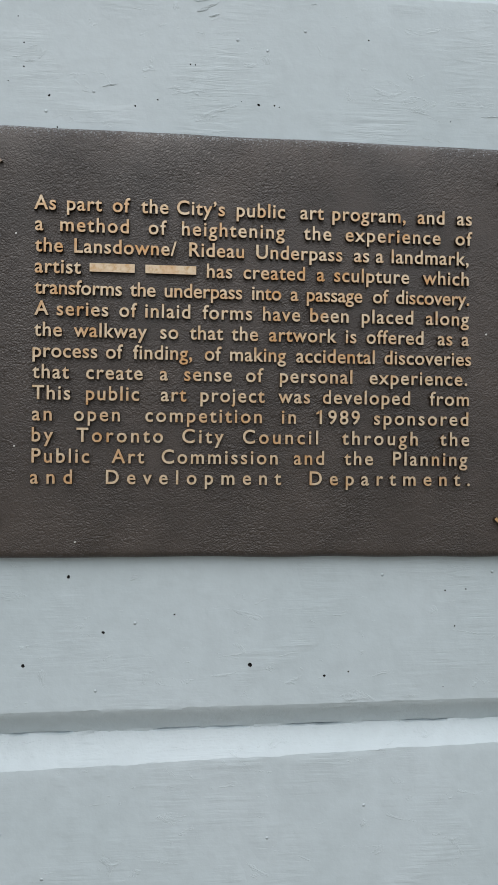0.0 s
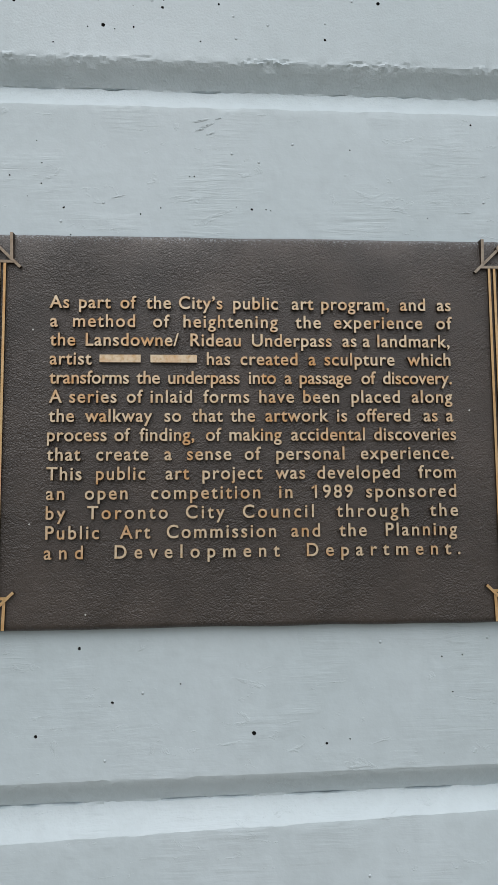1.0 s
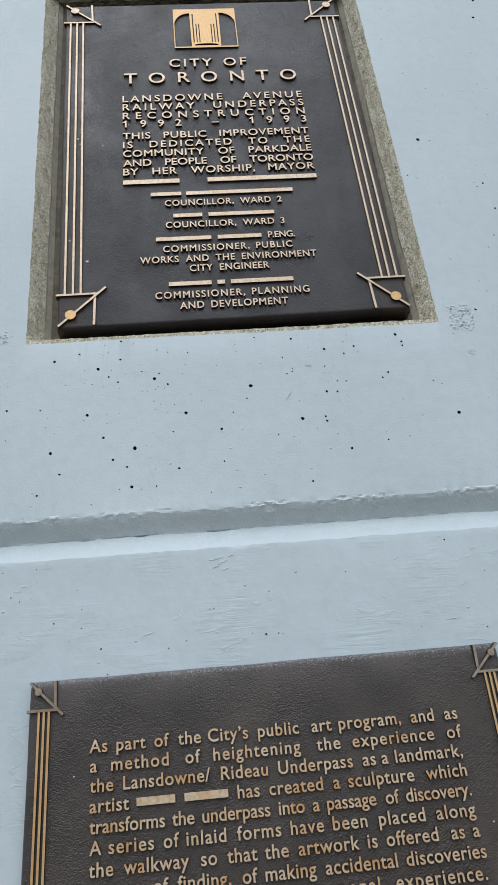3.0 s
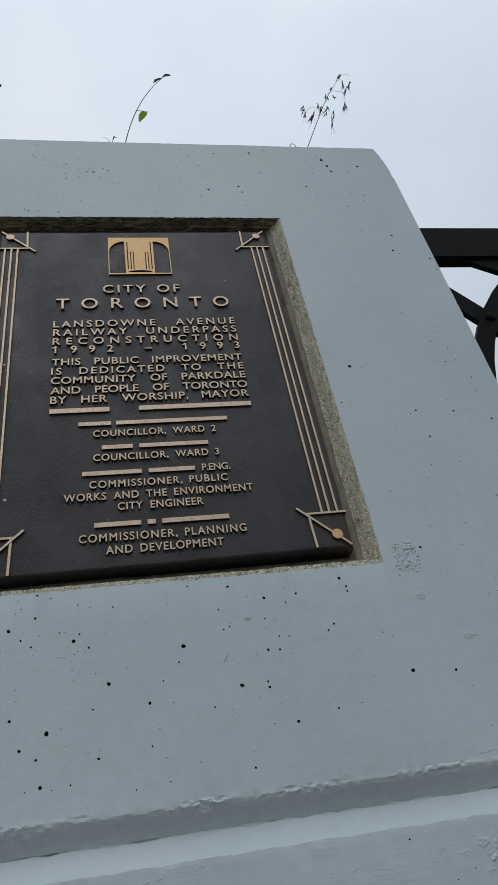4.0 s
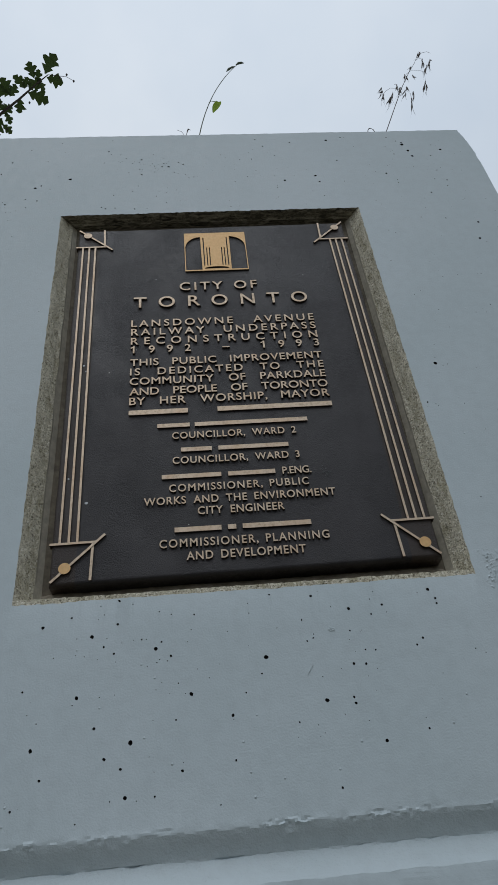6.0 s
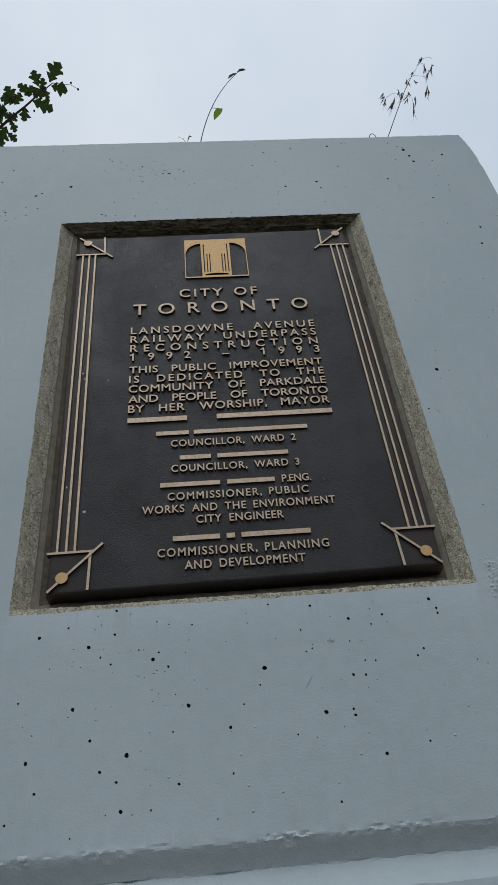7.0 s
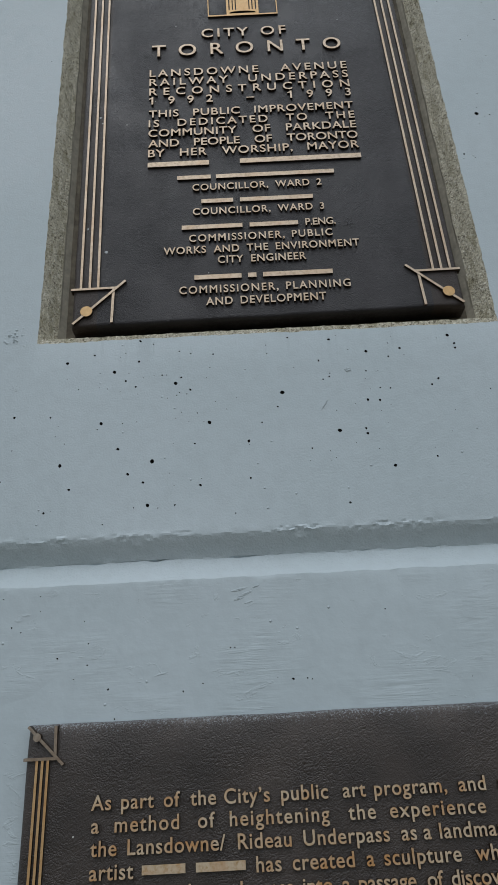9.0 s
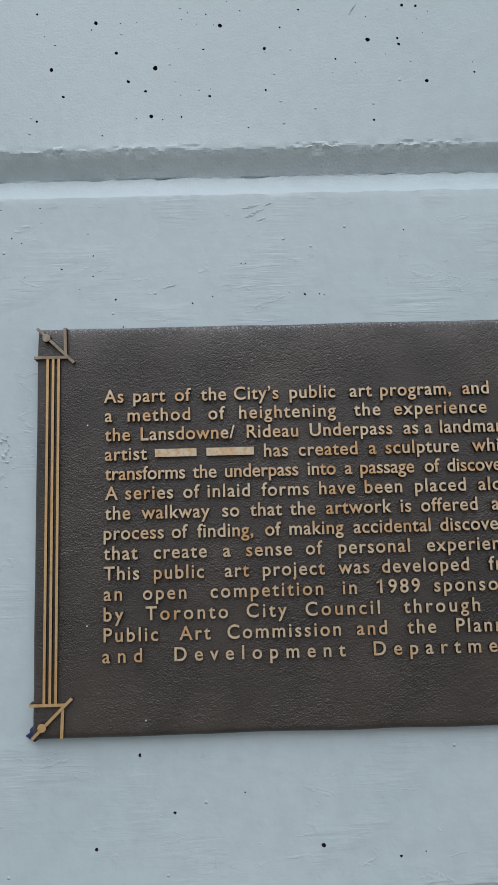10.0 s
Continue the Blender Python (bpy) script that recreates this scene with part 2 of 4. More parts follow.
def make_plain(name, lo, hi, scale, rough, relief=0.0005, metal=0.0):
    m, n, l, b = material(name, lo, rough, metal)
    g = noise_tex(n, l, coords(n, l), scale, 5, 0.6)
    l.new(ramp(n, l, g, [(0.3, lo), (0.7, hi)]), b.inputs["Base Color"])
    l.new(bump(n, l, g, relief, 0.5), b.inputs["Normal"])
    return m


PAINTED = make_painted_concrete("painted_concrete", 1.0)
PAINTED_ROUGH = make_painted_concrete("roughly_painted_concrete", 2.6)
RAW = make_raw_concrete()
SOFFIT = make_soffit_concrete()
# brown bed, its colour darkened for the shade in the gap round the plate
MORTAR = make_mortar("shaded_mortar_bed", (0.075, 0.062, 0.045), (0.21, 0.18, 0.13))
TROWELLED = make_mortar("trowelled_mortar", (0.36, 0.33, 0.265), (0.60, 0.555, 0.45))
# brown mortar with the shadow under the plate worked into its colour
FILLET = make_mortar("shaded_brown_mortar", (0.16, 0.135, 0.098), (0.36, 0.315, 0.24))
# the linings of the air holes are near-black all through
PIT = make_plain("near_black_air_hole", (0.006, 0.006, 0.007), (0.02, 0.02, 0.02), 900, 0.9)
BRONZE_UP = make_dark_bronze("dark_bronze_smooth", (0.0255, 0.0222, 0.0236), 500.0, 0.50, 0.42, borders=(-0.2075, 0.1835))
BRONZE_LOW = make_dark_bronze("dark_bronze_leathery", (0.053, 0.0415, 0.0350), 420.0, 0.62, 0.58, 1.7072)
GOLD_UP = make_bright_bronze("pale_bronze", (0.58, 0.465, 0.345), (0.42, 0.32, 0.22))
GOLD_LOW = make_bright_bronze("golden_bronze", (0.70, 0.56, 0.395), (0.54, 0.345, 0.165), 0.45, 0.85)
GOLD_STRIP = make_bright_bronze("deep_golden_bronze", (0.62, 0.42, 0.215), (0.50, 0.30, 0.12), 0.4, 0.5)
DULL_BRONZE = make_bright_bronze("tarnished_bronze", (0.36, 0.30, 0.235), (0.20, 0.165, 0.13), 0.3, 0.6)
GOLD_EMBLEM = make_bright_bronze("polished_golden_bronze", (0.66, 0.425, 0.19), (0.58, 0.36, 0.15), 0.3, 0.2)
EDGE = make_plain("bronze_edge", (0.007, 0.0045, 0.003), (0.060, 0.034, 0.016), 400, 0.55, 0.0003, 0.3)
STEEL = make_plain("black_painted_steel", (0.003, 0.0034, 0.0036), (0.007, 0.0075, 0.008), 30, 0.7, 0.0008)
STEEL.node_tree.nodes["Principled BSDF"].inputs["Specular IOR Level"].default_value = 0.10
LEAF = make_plain("oak_leaf_green", (0.040, 0.075, 0.022), (0.075, 0.12, 0.032), 18, 0.55)
BRIGHT_LEAF = make_plain("yellow_green_leaf", (0.085, 0.15, 0.012), (0.13, 0.21, 0.02), 90, 0.85)


def let_light_through(mat, tint, share):
    """Thin leaves: part of the light comes through from behind."""
    n, l = mat.node_tree.nodes, mat.node_tree.links
    glow = n.new("ShaderNodeBsdfTranslucent")
    glow.inputs["Color"].default_value = (*tint, 1)
    mix = n.new("ShaderNodeMixShader")
    mix.inputs[0].default_value = share
    l.new(n["Principled BSDF"].outputs[0], mix.inputs[1])
    l.new(glow.outputs[0], mix.inputs[2])
    l.new(mix.outputs[0], n["Material Output"].inputs["Surface"])


let_light_through(LEAF, (0.06, 0.10, 0.02), 0.20)
let_light_through(BRIGHT_LEAF, (0.34, 0.46, 0.03), 0.5)
STEM = make_plain("green_stem", (0.05, 0.07, 0.035), (0.09, 0.11, 0.06), 200, 0.6)
STRAW = make_plain("dry_seed_head", (0.06, 0.05, 0.045), (0.13, 0.11, 0.085), 300, 0.7)
BARK = make_plain("oak_bark", (0.05, 0.042, 0.034), (0.13, 0.11, 0.09), 22, 0.9, 0.01)
PAVING = make_plain("grey_concrete_paving", (0.095, 0.084, 0.062), (0.165, 0.147, 0.112), 6, 0.9, 0.003)
DRIP = make_plain("spattered_wall_paint", (0.5, 0.53, 0.55), (0.62, 0.65, 0.66), 300, 0.5)
SMEAR = make_plain("navy_paint_smear", (0.012, 0.018, 0.07), (0.035, 0.055, 0.15), 300, 0.5)


# ---- building helpers ----
def mesh_object(name, bm, mats, parent=None, label="", smooth=False):
    me = bpy.data.meshes.new(name)
    bm.to_mesh(me)
    bm.free()
    for m in (mats if isinstance(mats, (list, tuple)) else [mats]):
        me.materials.append(m)
    if smooth:
        me.polygons.foreach_set("use_smooth", [True] * len(me.polygons))
    ob = new(name, me)
    if parent is not None:
        ob.parent = parent
    if label:
        ob["label"] = label
    return ob


def part(name, bm, mats, parent, label="", smooth=False):
    return mesh_object(name, bm, mats, parent, label, smooth)


def box(bm, x0, x1, y0, y1, z0, z1):
    vs = [bm.verts.new((x, y, z)) for x in (x0, x1) for y in (y0, y1) for z in (z0, z1)]
    for q in ((0, 1, 3, 2), (4, 6, 7, 5), (0, 4, 5, 1), (2, 3, 7, 6), (0, 2, 6, 4), (1, 5, 7, 3)):
        bm.faces.new([vs[i] for i in q])
    return vs


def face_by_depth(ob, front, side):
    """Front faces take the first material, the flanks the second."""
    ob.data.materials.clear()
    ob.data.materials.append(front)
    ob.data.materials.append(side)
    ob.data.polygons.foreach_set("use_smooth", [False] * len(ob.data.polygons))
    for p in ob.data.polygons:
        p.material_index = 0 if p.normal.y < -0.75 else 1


def slab_bar(bm, a, b, width, y_top, y_base):
    """A raised strip from a to b in the wall's plane (x, z), with slightly drawn-in flanks."""
    ax, az = a
    bx, bz = b
    d = Vector((bx - ax, bz - az)).normalized()
    s = Vector((-d.y, d.x)) * width / 2
    top, low = [], []
    for (px, pz), e in (((ax, az), -1), ((bx, bz), 1)):
        for k in (-1, 1):
            top.append(bm.verts.new((px + k * s.x * 0.86, y_top, pz + k * s.y * 0.86)))
            low.append(bm.verts.new((px + k * s.x + 0.0003 * e * d.x, y_base, pz + k * s.y + 0.0003 * e * d.y)))
    order = (0, 1, 3, 2)
    bm.faces.new([top[i] for i in order])
    for i in range(4):
        p, q = order[i], order[(i + 1) % 4]
        bm.faces.new([top[p], low[p], low[q], top[q]])


def disc(bm, c, r, y_top, y_base, n=28):
    top = [bm.verts.new((c[0] + 0.95 * r * math.cos(2 * math.pi * i / n), y_top, c[1] + 0.95 * r * math.sin(2 * math.pi * i / n))) for i in range(n)]
    low = [bm.verts.new((c[0] + r * math.cos(2 * math.pi * i / n), y_base, c[1] + r * math.sin(2 * math.pi * i / n))) for i in range(n)]
    bm.faces.new(top)
    for i in range(n):
        j = (i + 1) % n
        bm.faces.new([top[i], low[i], low[j], top[j]])


def tube(bm, pts, radii, n=8):
    rings = []
    for i, p in enumerate(pts):
        p = Vector(p)
        d = (Vector(pts[min(i + 1, len(pts) - 1)]) - Vector(pts[max(i - 1, 0)])).normalized()
        u = d.orthogonal().normalized()
        w = d.cross(u)
        rings.append([bm.verts.new(p + radii[i] * (math.cos(2 * math.pi * k / n) * u + math.sin(2 * math.pi * k / n) * w)) for k in range(n)])
    for a, b in zip(rings, rings[1:]):
        for k in range(n):
            bm.faces.new([a[k], a[(k + 1) % n], b[(k + 1) % n], b[k]])
    bm.faces.new(rings[0])
    bm.faces.new(rings[-1])


# ---- ground ----
bm = bmesh.new()
N = 24
vg = [[bm.verts.new((-300 + 600 * i / N, -300 + 600 * j / N, 0)) for j in range(N + 1)] for i in range(N + 1)]
for i in range(N):
    for j in range(N):
        bm.faces.new([vg[i][j], vg[i + 1][j], vg[i + 1][j + 1], vg[i][j + 1]])
tagged(mesh_object("ground", bm, PAVING), "flat grey concrete pavement round the pier", "ground", kind="structure")

# ---- concrete pier ----
LEFT, RIGHT, TOP, DEEP = -0.545, 0.5215, 3.0930, 0.60
REC = (-0.2750, 0.2515, 2.1140, 2.8305)      # recess for the upper plaque: x0, x1, z0, z1
GROOVES = ((1.2003, 1.2202, 1.2408), (1.8305, 1.8535, 1.8738))   # lower lip, bottom, upper lip
GROOVE_DEEP = 0.0135


def n1(x, y, s):
    return noise.noise(Vector((x * s, y * s, 3.7)))


def lean(x, z):
    """The recess was cut slightly out of square: its sides lean to the left going up."""
    if not REC[2] - 0.03 <= z <= REC[3] + 0.03:
        return 0.0
    f = (z - REC[2]) / (REC[3] - REC[2])
    side, off = (REC[0], 0.0018 - 0.0060 * f) if x < 0 else (REC[1], -0.0025 * f)
    return off * max(0.0, 1 - abs(x - side) / 0.07)


def right_edge(z):
    """The arris is broken off in a blunt slope at the very top."""
    worn = max(0.0, (z - 2.955) / (TOP - 2.955))
    chip = (max(0.0, n1(0.2, z, 75)) * 0.0042 + max(0.0, n1(0.7, z, 210)) * 0.0026) * (0.2 + min(1.0, 2 * worn))
    return RIGHT - 0.0015 - 0.0142 * worn ** 2.2 - chip


def build_pier():
    xs = sorted(set([round(LEFT + 0.004 + i * 0.003, 5) for i in range(int((RIGHT - LEFT - 0.008) / 0.003) + 1)] + [REC[0], REC[1], RIGHT - 0.004]))
    xs = [x for x in xs if x in (REC[0], REC[1]) or min(abs(x - REC[0]), abs(x - REC[1])) > 0.0015]
    zs = {round(2.955 + 0.0045 * i, 5) for i in range(30)} | {0.0, 0.4, 0.8, 1.1, 1.3, 1.5, 1.7, 1.78, 1.92, 2.0, 2.06, 2.92, TOP - 0.001}
    rows = {}
    for g, (a, c, d) in enumerate(GROOVES):
        for z, depth, kind in ((a - 0.008, 0, 0), (a - 0.003, 0.0001, 1), (a, 0.0004, 2), (a + 0.3 * (c - a), 0.33 * GROOVE_DEEP, 3),
                               (a + 0.75 * (c - a), 0.80 * GROOVE_DEEP, 3), (c - 0.0012, GROOVE_DEEP - 0.0006, 3), (c, GROOVE_DEEP, 4), (c + 0.0013, GROOVE_DEEP - 0.0006, 3),
                               (c + 0.35 * (d - c), 0.70 * GROOVE_DEEP, 3), (d - 0.006, 0.30 * GROOVE_DEEP, 3), (d - 0.0025, 0.13 * GROOVE_DEEP, 5), (d, 0.0006, 6),
                               (d + 0.0018, 0.0, 7), (d + 0.0036, 0.0, 8), (d + 0.006, 0.0, 9), (d + 0.010, 0.0, 0)):
            rows[z] = (depth, kind, g)
    z = REC[2]
    while z < REC[3] - 0.003:
        zs.add(round(z, 5))
        z += 0.006
    zs.update((REC[2] - 0.0060, REC[2], REC[3]))
    zs = sorted(zs | set(rows))
    verts, faces, mats = [], [], []

    def at(x, z):
        depth, kind, g = rows.get(z, (0.0, 0, 0))
        y, dz = depth, 0.0
        rough = max(0.0, n1(x, 0.3 + 2 * g, 22) + 0.15)
        if kind in (5, 6, 7, 8, 9):
            amp = 0.0034 if g else 0.0009
            fall = {5: 1.0, 6: 1.0, 7: 0.9, 8: 0.7, 9: 0.35}[kind]
            dz = fall * (amp * rough * abs(n1(x, g, 110)) * 2.0 + 0.0006 * n1(x, g, 55))
            y += fall * (0.0036 if g else 0.0006) * (0.3 + rough) * noise.noise(Vector((x * 170, 7 * g, z * 240))) * (1 if kind > 5 else 0.6)
        if kind in (1, 2):
            dz = 0.0011 * n1(x, 9 + g, 40) + 0.0006 * n1(x, 4 + g, 150)
            y += 0.0005 * n1(x, 3 + kind, 120)
        if kind == 4:
            dz = 0.0016 * n1(x, 12 + g, 34) + 0.0011 * n1(x, 14 + g, 150)
            y += 0.0012 * n1(x, 8 + g, 90) + max(0.0, n1(x, 21 + g, 48) + (0.05 if g == 0 else -0.22)) * 0.007   # open crack in places
        if g == 0 and z in rows:      # the lower groove runs slightly aslant
            a, c = GROOVES[0][:2]
            dz += x * (0.011 + 0.022 * min(1.0, max(0.0, (c - z) / (c - a))))
        if kind == 3:
            y += 0.0007 * n1(x, z, 80)
        if kind == 0:
            y += 0.0006 * n1(x, z, 5)
        # slightly broken arris round the recess
        if REC[2] - 1e-6 <= z <= REC[3] + 1e-6 and x in (REC[0], REC[1]):
            x = x + 0.0009 * n1(x * 3, z, 38) + 0.0013 * n1(x * 3, z, 190)
        if z in (REC[2], REC[3]) and REC[0] <= x <= REC[1]:
            dz += 0.0008 * n1(x, z, 40) + (0.0012 if z == REC[2] else 0.0022) * n1(x, z, 190)
            y += 0.0012 if z == REC[2] else 0.0
        if z == REC[2] - 0.0060:
            dz += 0.0014 * n1(x, z, 30) + 0.0011 * n1(x, z, 170)
        if z > TOP - 0.01:
            dz += 0.0014 * n1(x, 2, 70) + 0.0014 * n1(x, 2, 9) - 0.0033 * x
        x += lean(x, z)
        if x > RIGHT - 0.08:
            k = (x - (RIGHT - 0.08)) / 0.076
            x = x + k * (right_edge(z) - RIGHT)
        return (x, y, z + dz)

    index = {}
    for j, z in enumerate(zs):
        for i, x in enumerate(xs):
            index[i, j] = len(verts)
            verts.append(at(x, z))
    i0, i1 = xs.index(REC[0]), xs.index(REC[1])
    j0, j1 = zs.index(REC[2]), zs.index(REC[3])
    for j in range(len(zs) - 1):
        for i in range(len(xs) - 1):
            if i0 <= i < i1 and j0 <= j < j1:
                continue
            faces.append((index[i, j], index[i + 1, j], index[i + 1, j + 1], index[i, j + 1]))
            inside = rows.get(zs[j], (0, 0))[1] in (3, 4, 5) and rows.get(zs[j + 1], (0, 0))[1] in (3, 4, 5, 6)
            mats.append(5 if inside else 1 if j == j0 - 1 and i0 <= i < i1 else 0)
    # the recess: splayed rough flanks down to a mortar bed
    loop = [(i, j0) for i in range(i0, i1)] + [(i1, j) for j in range(j0, j1)] + [(i, j1) for i in range(i1, i0, -1)] + [(i0, j) for j in range(j1, j0, -1)]
    prev = [index[p] for p in loop]
    steps = 9
    ins = (0.0235, 0.0222, 0.004, 0.003)
    w, h = REC[1] - REC[0], REC[3] - REC[2]
    for k in range(1, steps + 1):
        cur = []
        f = k / steps
        for i, j in loop:
            x, z = xs[i] + lean(xs[i], zs[j]), zs[j]
            fx, fz = (xs[i] - REC[0]) / w, (z - REC[2]) / h
            nx = x + f * (ins[0] * (1 - fx) - ins[1] * fx)
            nz = z + f * (ins[2] * (1 - fz) - ins[3] * fz)
            e = (0.0008 * noise.noise(Vector((x * 45, f * 2.1, z * 45))) + 0.0017 * noise.noise(Vector((x * 210, f * 7.1, z * 210))) + 0.0011 * noise.noise(Vector((x * 420, f * 13.1, z * 420)))) * (1 if k < steps else 0.3)
            sx = 1 if fx < 0.5 else -1
            if k >= 6:
                ridge = 0.0016 * (1 + n1(z, x, 30)) if k == 6 else 0.0
                e = 0.3 * e + ridge
            nx += sx * e if i in (i0, i1) else 0
            nz += e * (1 if fz < 0.5 else -1) if j in (j0, j1) else 0
            cur.append(len(verts))
            verts.append((nx, 0.0290 * f, nz))
        m = len(loop)
        for q in range(m):
            r = (q + 1) % m
            faces.append((prev[q], cur[q], cur[r], prev[r]))
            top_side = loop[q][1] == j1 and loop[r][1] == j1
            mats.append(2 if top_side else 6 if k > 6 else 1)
        prev = cur
    faces.append(tuple(prev))
    mats.append(3)
    # arris, flanks and back
    ni, nj = len(xs) - 1, len(zs) - 1
    rim = [(i, 0) for i in range(ni)] + [(ni, j) for j in range(nj)] + [(i, nj) for i in range(ni, 0, -1)] + [(0, j) for j in range(nj, 0, -1)]
    prev = [index[p] for p in rim]
    for off, y in ((0.0025, 0.0012), (0.004, 0.0045), (0.004, DEEP)):
        cur = []
        for i, j in rim:
            x, _, z = verts[index[i, j]]
            x += off if i == ni else -off if i == 0 else 0
            z += off if j == nj else 0
            cur.append(len(verts))
            verts.append((x, y + rows.get(zs[j], (0,))[0] * (y < 0.1), z))
        m = len(rim)
        for q in range(m):
            r = (q + 1) % m
            faces.append((prev[q], prev[r], cur[r], cur[q]))
            mats.append(0)
        prev = cur
    faces.append(tuple(prev))
    mats.append(0)
    me = bpy.data.meshes.new("concrete_pier")
    me.from_pydata(verts, [], faces)
    for m in (PAINTED, RAW, SOFFIT, MORTAR, PIT, PAINTED_ROUGH, TROWELLED):
        me.materials.append(m)
    me.polygons.foreach_set("material_index", mats)
    bm = bmesh.new()
    bm.from_mesh(me)
    bmesh.ops.recalc_face_normals(bm, faces=bm.faces)
    bm.to_mesh(me)
    bm.free()
    return new("concrete_pier", me)


# air holes in the face: x and z in millimetres, radius in tenths of a millimetre
HOLES_LARGE = [(0, 2030, 24), (-184, 2066, 20), (-80, 1998, 19), (-196, 2003, 19), (-141, 1956, 19), (-237, 2080, 17), (-116, 2048, 17), (58, 1981, 17),
               (111, 1938, 17), (-237, 1956, 16), (-145, 1908, 16), (-39, 1974, 16), (191, 2093, 16), (92, 2016, 15), (87, 1976, 15), (-100, 2039, 14),
               (197, 2082, 14), (135, 2079, 14), (97, 2077, 14), (-166, 1943, 13), (-150, 1933, 13), (-91, 1927, 13), (197, 2076, 13), (156, 1946, 12),
               (60, 1900, 12), (172, 2038, 12), (-207, 2089, 11), (-171, 2054, 11), (-157, 2078, 11)]
HOLES_MIDDLE = [(-160, 2046, 11), (-156, 2105, 11), (-290, 2015, 11), (-177, 1972, 11), (-226, 1929, 11), (-250, 1905, 11), (105, 2015, 11), (86, 1982, 11),
                (57, 2095, 11), (-110, 2055, 10), (-251, 2013, 10), (-298, 1941, 9), (164, 2031, 9), (-131, 2059, 8), (-74, 2083, 8), (-96, 1974, 8), (94, 2052, 8),
                (107, 2030, 8), (118, 2029, 8), (53, 2047, 8), (46, 2044, 8), (43, 2068, 8), (-6, 2013, 8), (-24, 1995, 8), (27, 1962, 8), (-39, 1932, 8),
                (121, 2069, 8), (-112, 2089, 7), (-99, 2085, 7)]
HOLES_SMALL = [(-190, 1890, 7), (-159, 1906, 7), (-234, 1981, 7), (-289, 1976, 7), (-93, 2010, 7), (-61, 2013, 7), (-78, 2066, 7), (-115, 2033, 7), (-112, 2036, 7),
               (-125, 2030, 7), (-104, 2034, 7), (-200, 1996, 7), (54, 2051, 7), (57, 2005, 7), (-56, 1895, 7), (-14, 2080, 7), (-126, 2059, 6), (-223, 2046, 6),
               (-191, 2045, 6), (-200, 2065, 6), (-168, 2063, 6), (-152, 2057, 6), (-172, 2090, 6), (-73, 2023, 5), (-82, 2053, 5), (-200, 2047, 5),
               (-244, 1990, 5), (-102, 2000, 5), (-116, 2005, 5)]
HOLES_TINY = [(-86, 1999, 5), (-110, 2012, 5), (-158, 2037, 5), (-178, 2085, 5), (-140, 2059, 5), (-173, 2002, 5), (-158, 2003, 5), (-90, 1934, 5), (105, 2050, 5),
              (15, 2061, 5), (74, 1966, 5), (97, 1958, 5), (178, 2090, 5), (110, 1987, 5), (116, 2009, 5), (96, 2029, 5), (78, 2012, 5), (105, 2002, 5),
              (155, 1956, 5), (184, 1999, 5), (-242, 2002, 4), (-177, 2041, 4), (-118, 1928, 4), (-201, 2065, 4), (-236, 2060, 4), (46, 1947, 4), (51, 1950, 4),
              (24, 1948, 4)]
HOLES_TOP = [(-271, 2944, 36), (-332, 2918, 28), (-322, 2925, 21), (-383, 3005, 22), (-380, 2869, 21), (-352, 3048, 15), (225, 3061, 32), (256, 3071, 20),
             (151, 3056, 20), (96, 3044, 19), (116, 3009, 15), (126, 2923, 29), (186, 2936, 30), (191, 2916, 26), (376, 3039, 40), (383, 3016, 35),
             (387, 2996, 31), (323, 2938, 23), (449, 3017, 31), (455, 2776, 28), (394, 2871, 18), (356, 2796, 14)]
HOLES_TOP_SMALL = [(-141, 3005, 23), (-120, 2990, 15), (-99, 2990, 15), (-90, 2979, 26), (-102, 2980, 19), (-71, 2993, 15), (-62, 2986, 19), (-140, 2954, 18),
                   (-139, 2970, 11), (-116, 2962, 11), (-204, 3036, 19), (-199, 3027, 15), (-198, 3076, 15), (-190, 2889, 14), (-146, 2917, 14), (-186, 2849, 14),
                   (-210, 2853, 17), (-203, 2848, 17), (193, 2870, 14), (-325, 2878, 17), (-343, 2858, 14), (-346, 2883, 14)]
HOLES_SIDE = [(290, 2441, 34), (455, 2776, 28), (444, 2730, 28), (368, 2347, 22), (358, 2341, 14), (426, 2343, 19), (480, 2325, 22), (438, 2491, 16),
              (448, 2444, 16), (466, 2447, 16), (462, 2472, 12), (479, 2409, 16), (477, 2381, 15), (260, 2368, 14), (511, 2673, 18), (508, 2705, 23),
              (392, 2871, 17), (400, 2791, 14)]
HOLES_SIDE_SMALL = [(418, 2637, 13), (295, 2592, 12), (307, 2600, 10), (410, 2561, 13), (423, 2550, 10), (349, 2536, 10), (453, 2511, 12), (462, 2523, 12),
                    (307, 2438, 11), (300, 2435, 8), (404, 2473, 10), (298, 2479, 10), (352, 2632, 11), (423, 2366, 11), (354, 2796, 12), (463, 2383, 10),
                    (468, 2433, 10), (382, 2545, 10)]
HOLES_ABOVE_WIDE_PLAQUE = [(-271, 1793, 14), (-226, 1763, 14), (-198, 1775, 14), (-198, 1756, 14), (-178, 1734, 16), (-110, 1729, 14), (-92, 1735, 12), (-66, 1765, 12),
                           (-62, 1765, 10), (-10, 1735, 19), (3, 1735, 12), (7, 1734, 10), (81, 1793, 12), (-210, 1744, 9), (221, 1724, 12), (247, 1692, 14), (-24, 1737, 7),
                           (-246, 1821, 10)]
HOLES_RIGHT = [(248, 1976, 24), (297, 1971, 19), (304, 2125, 17), (226, 2022, 8), (236, 2017, 8), (374, 2298, 18), (360, 2249, 10), (347, 2228, 9)]
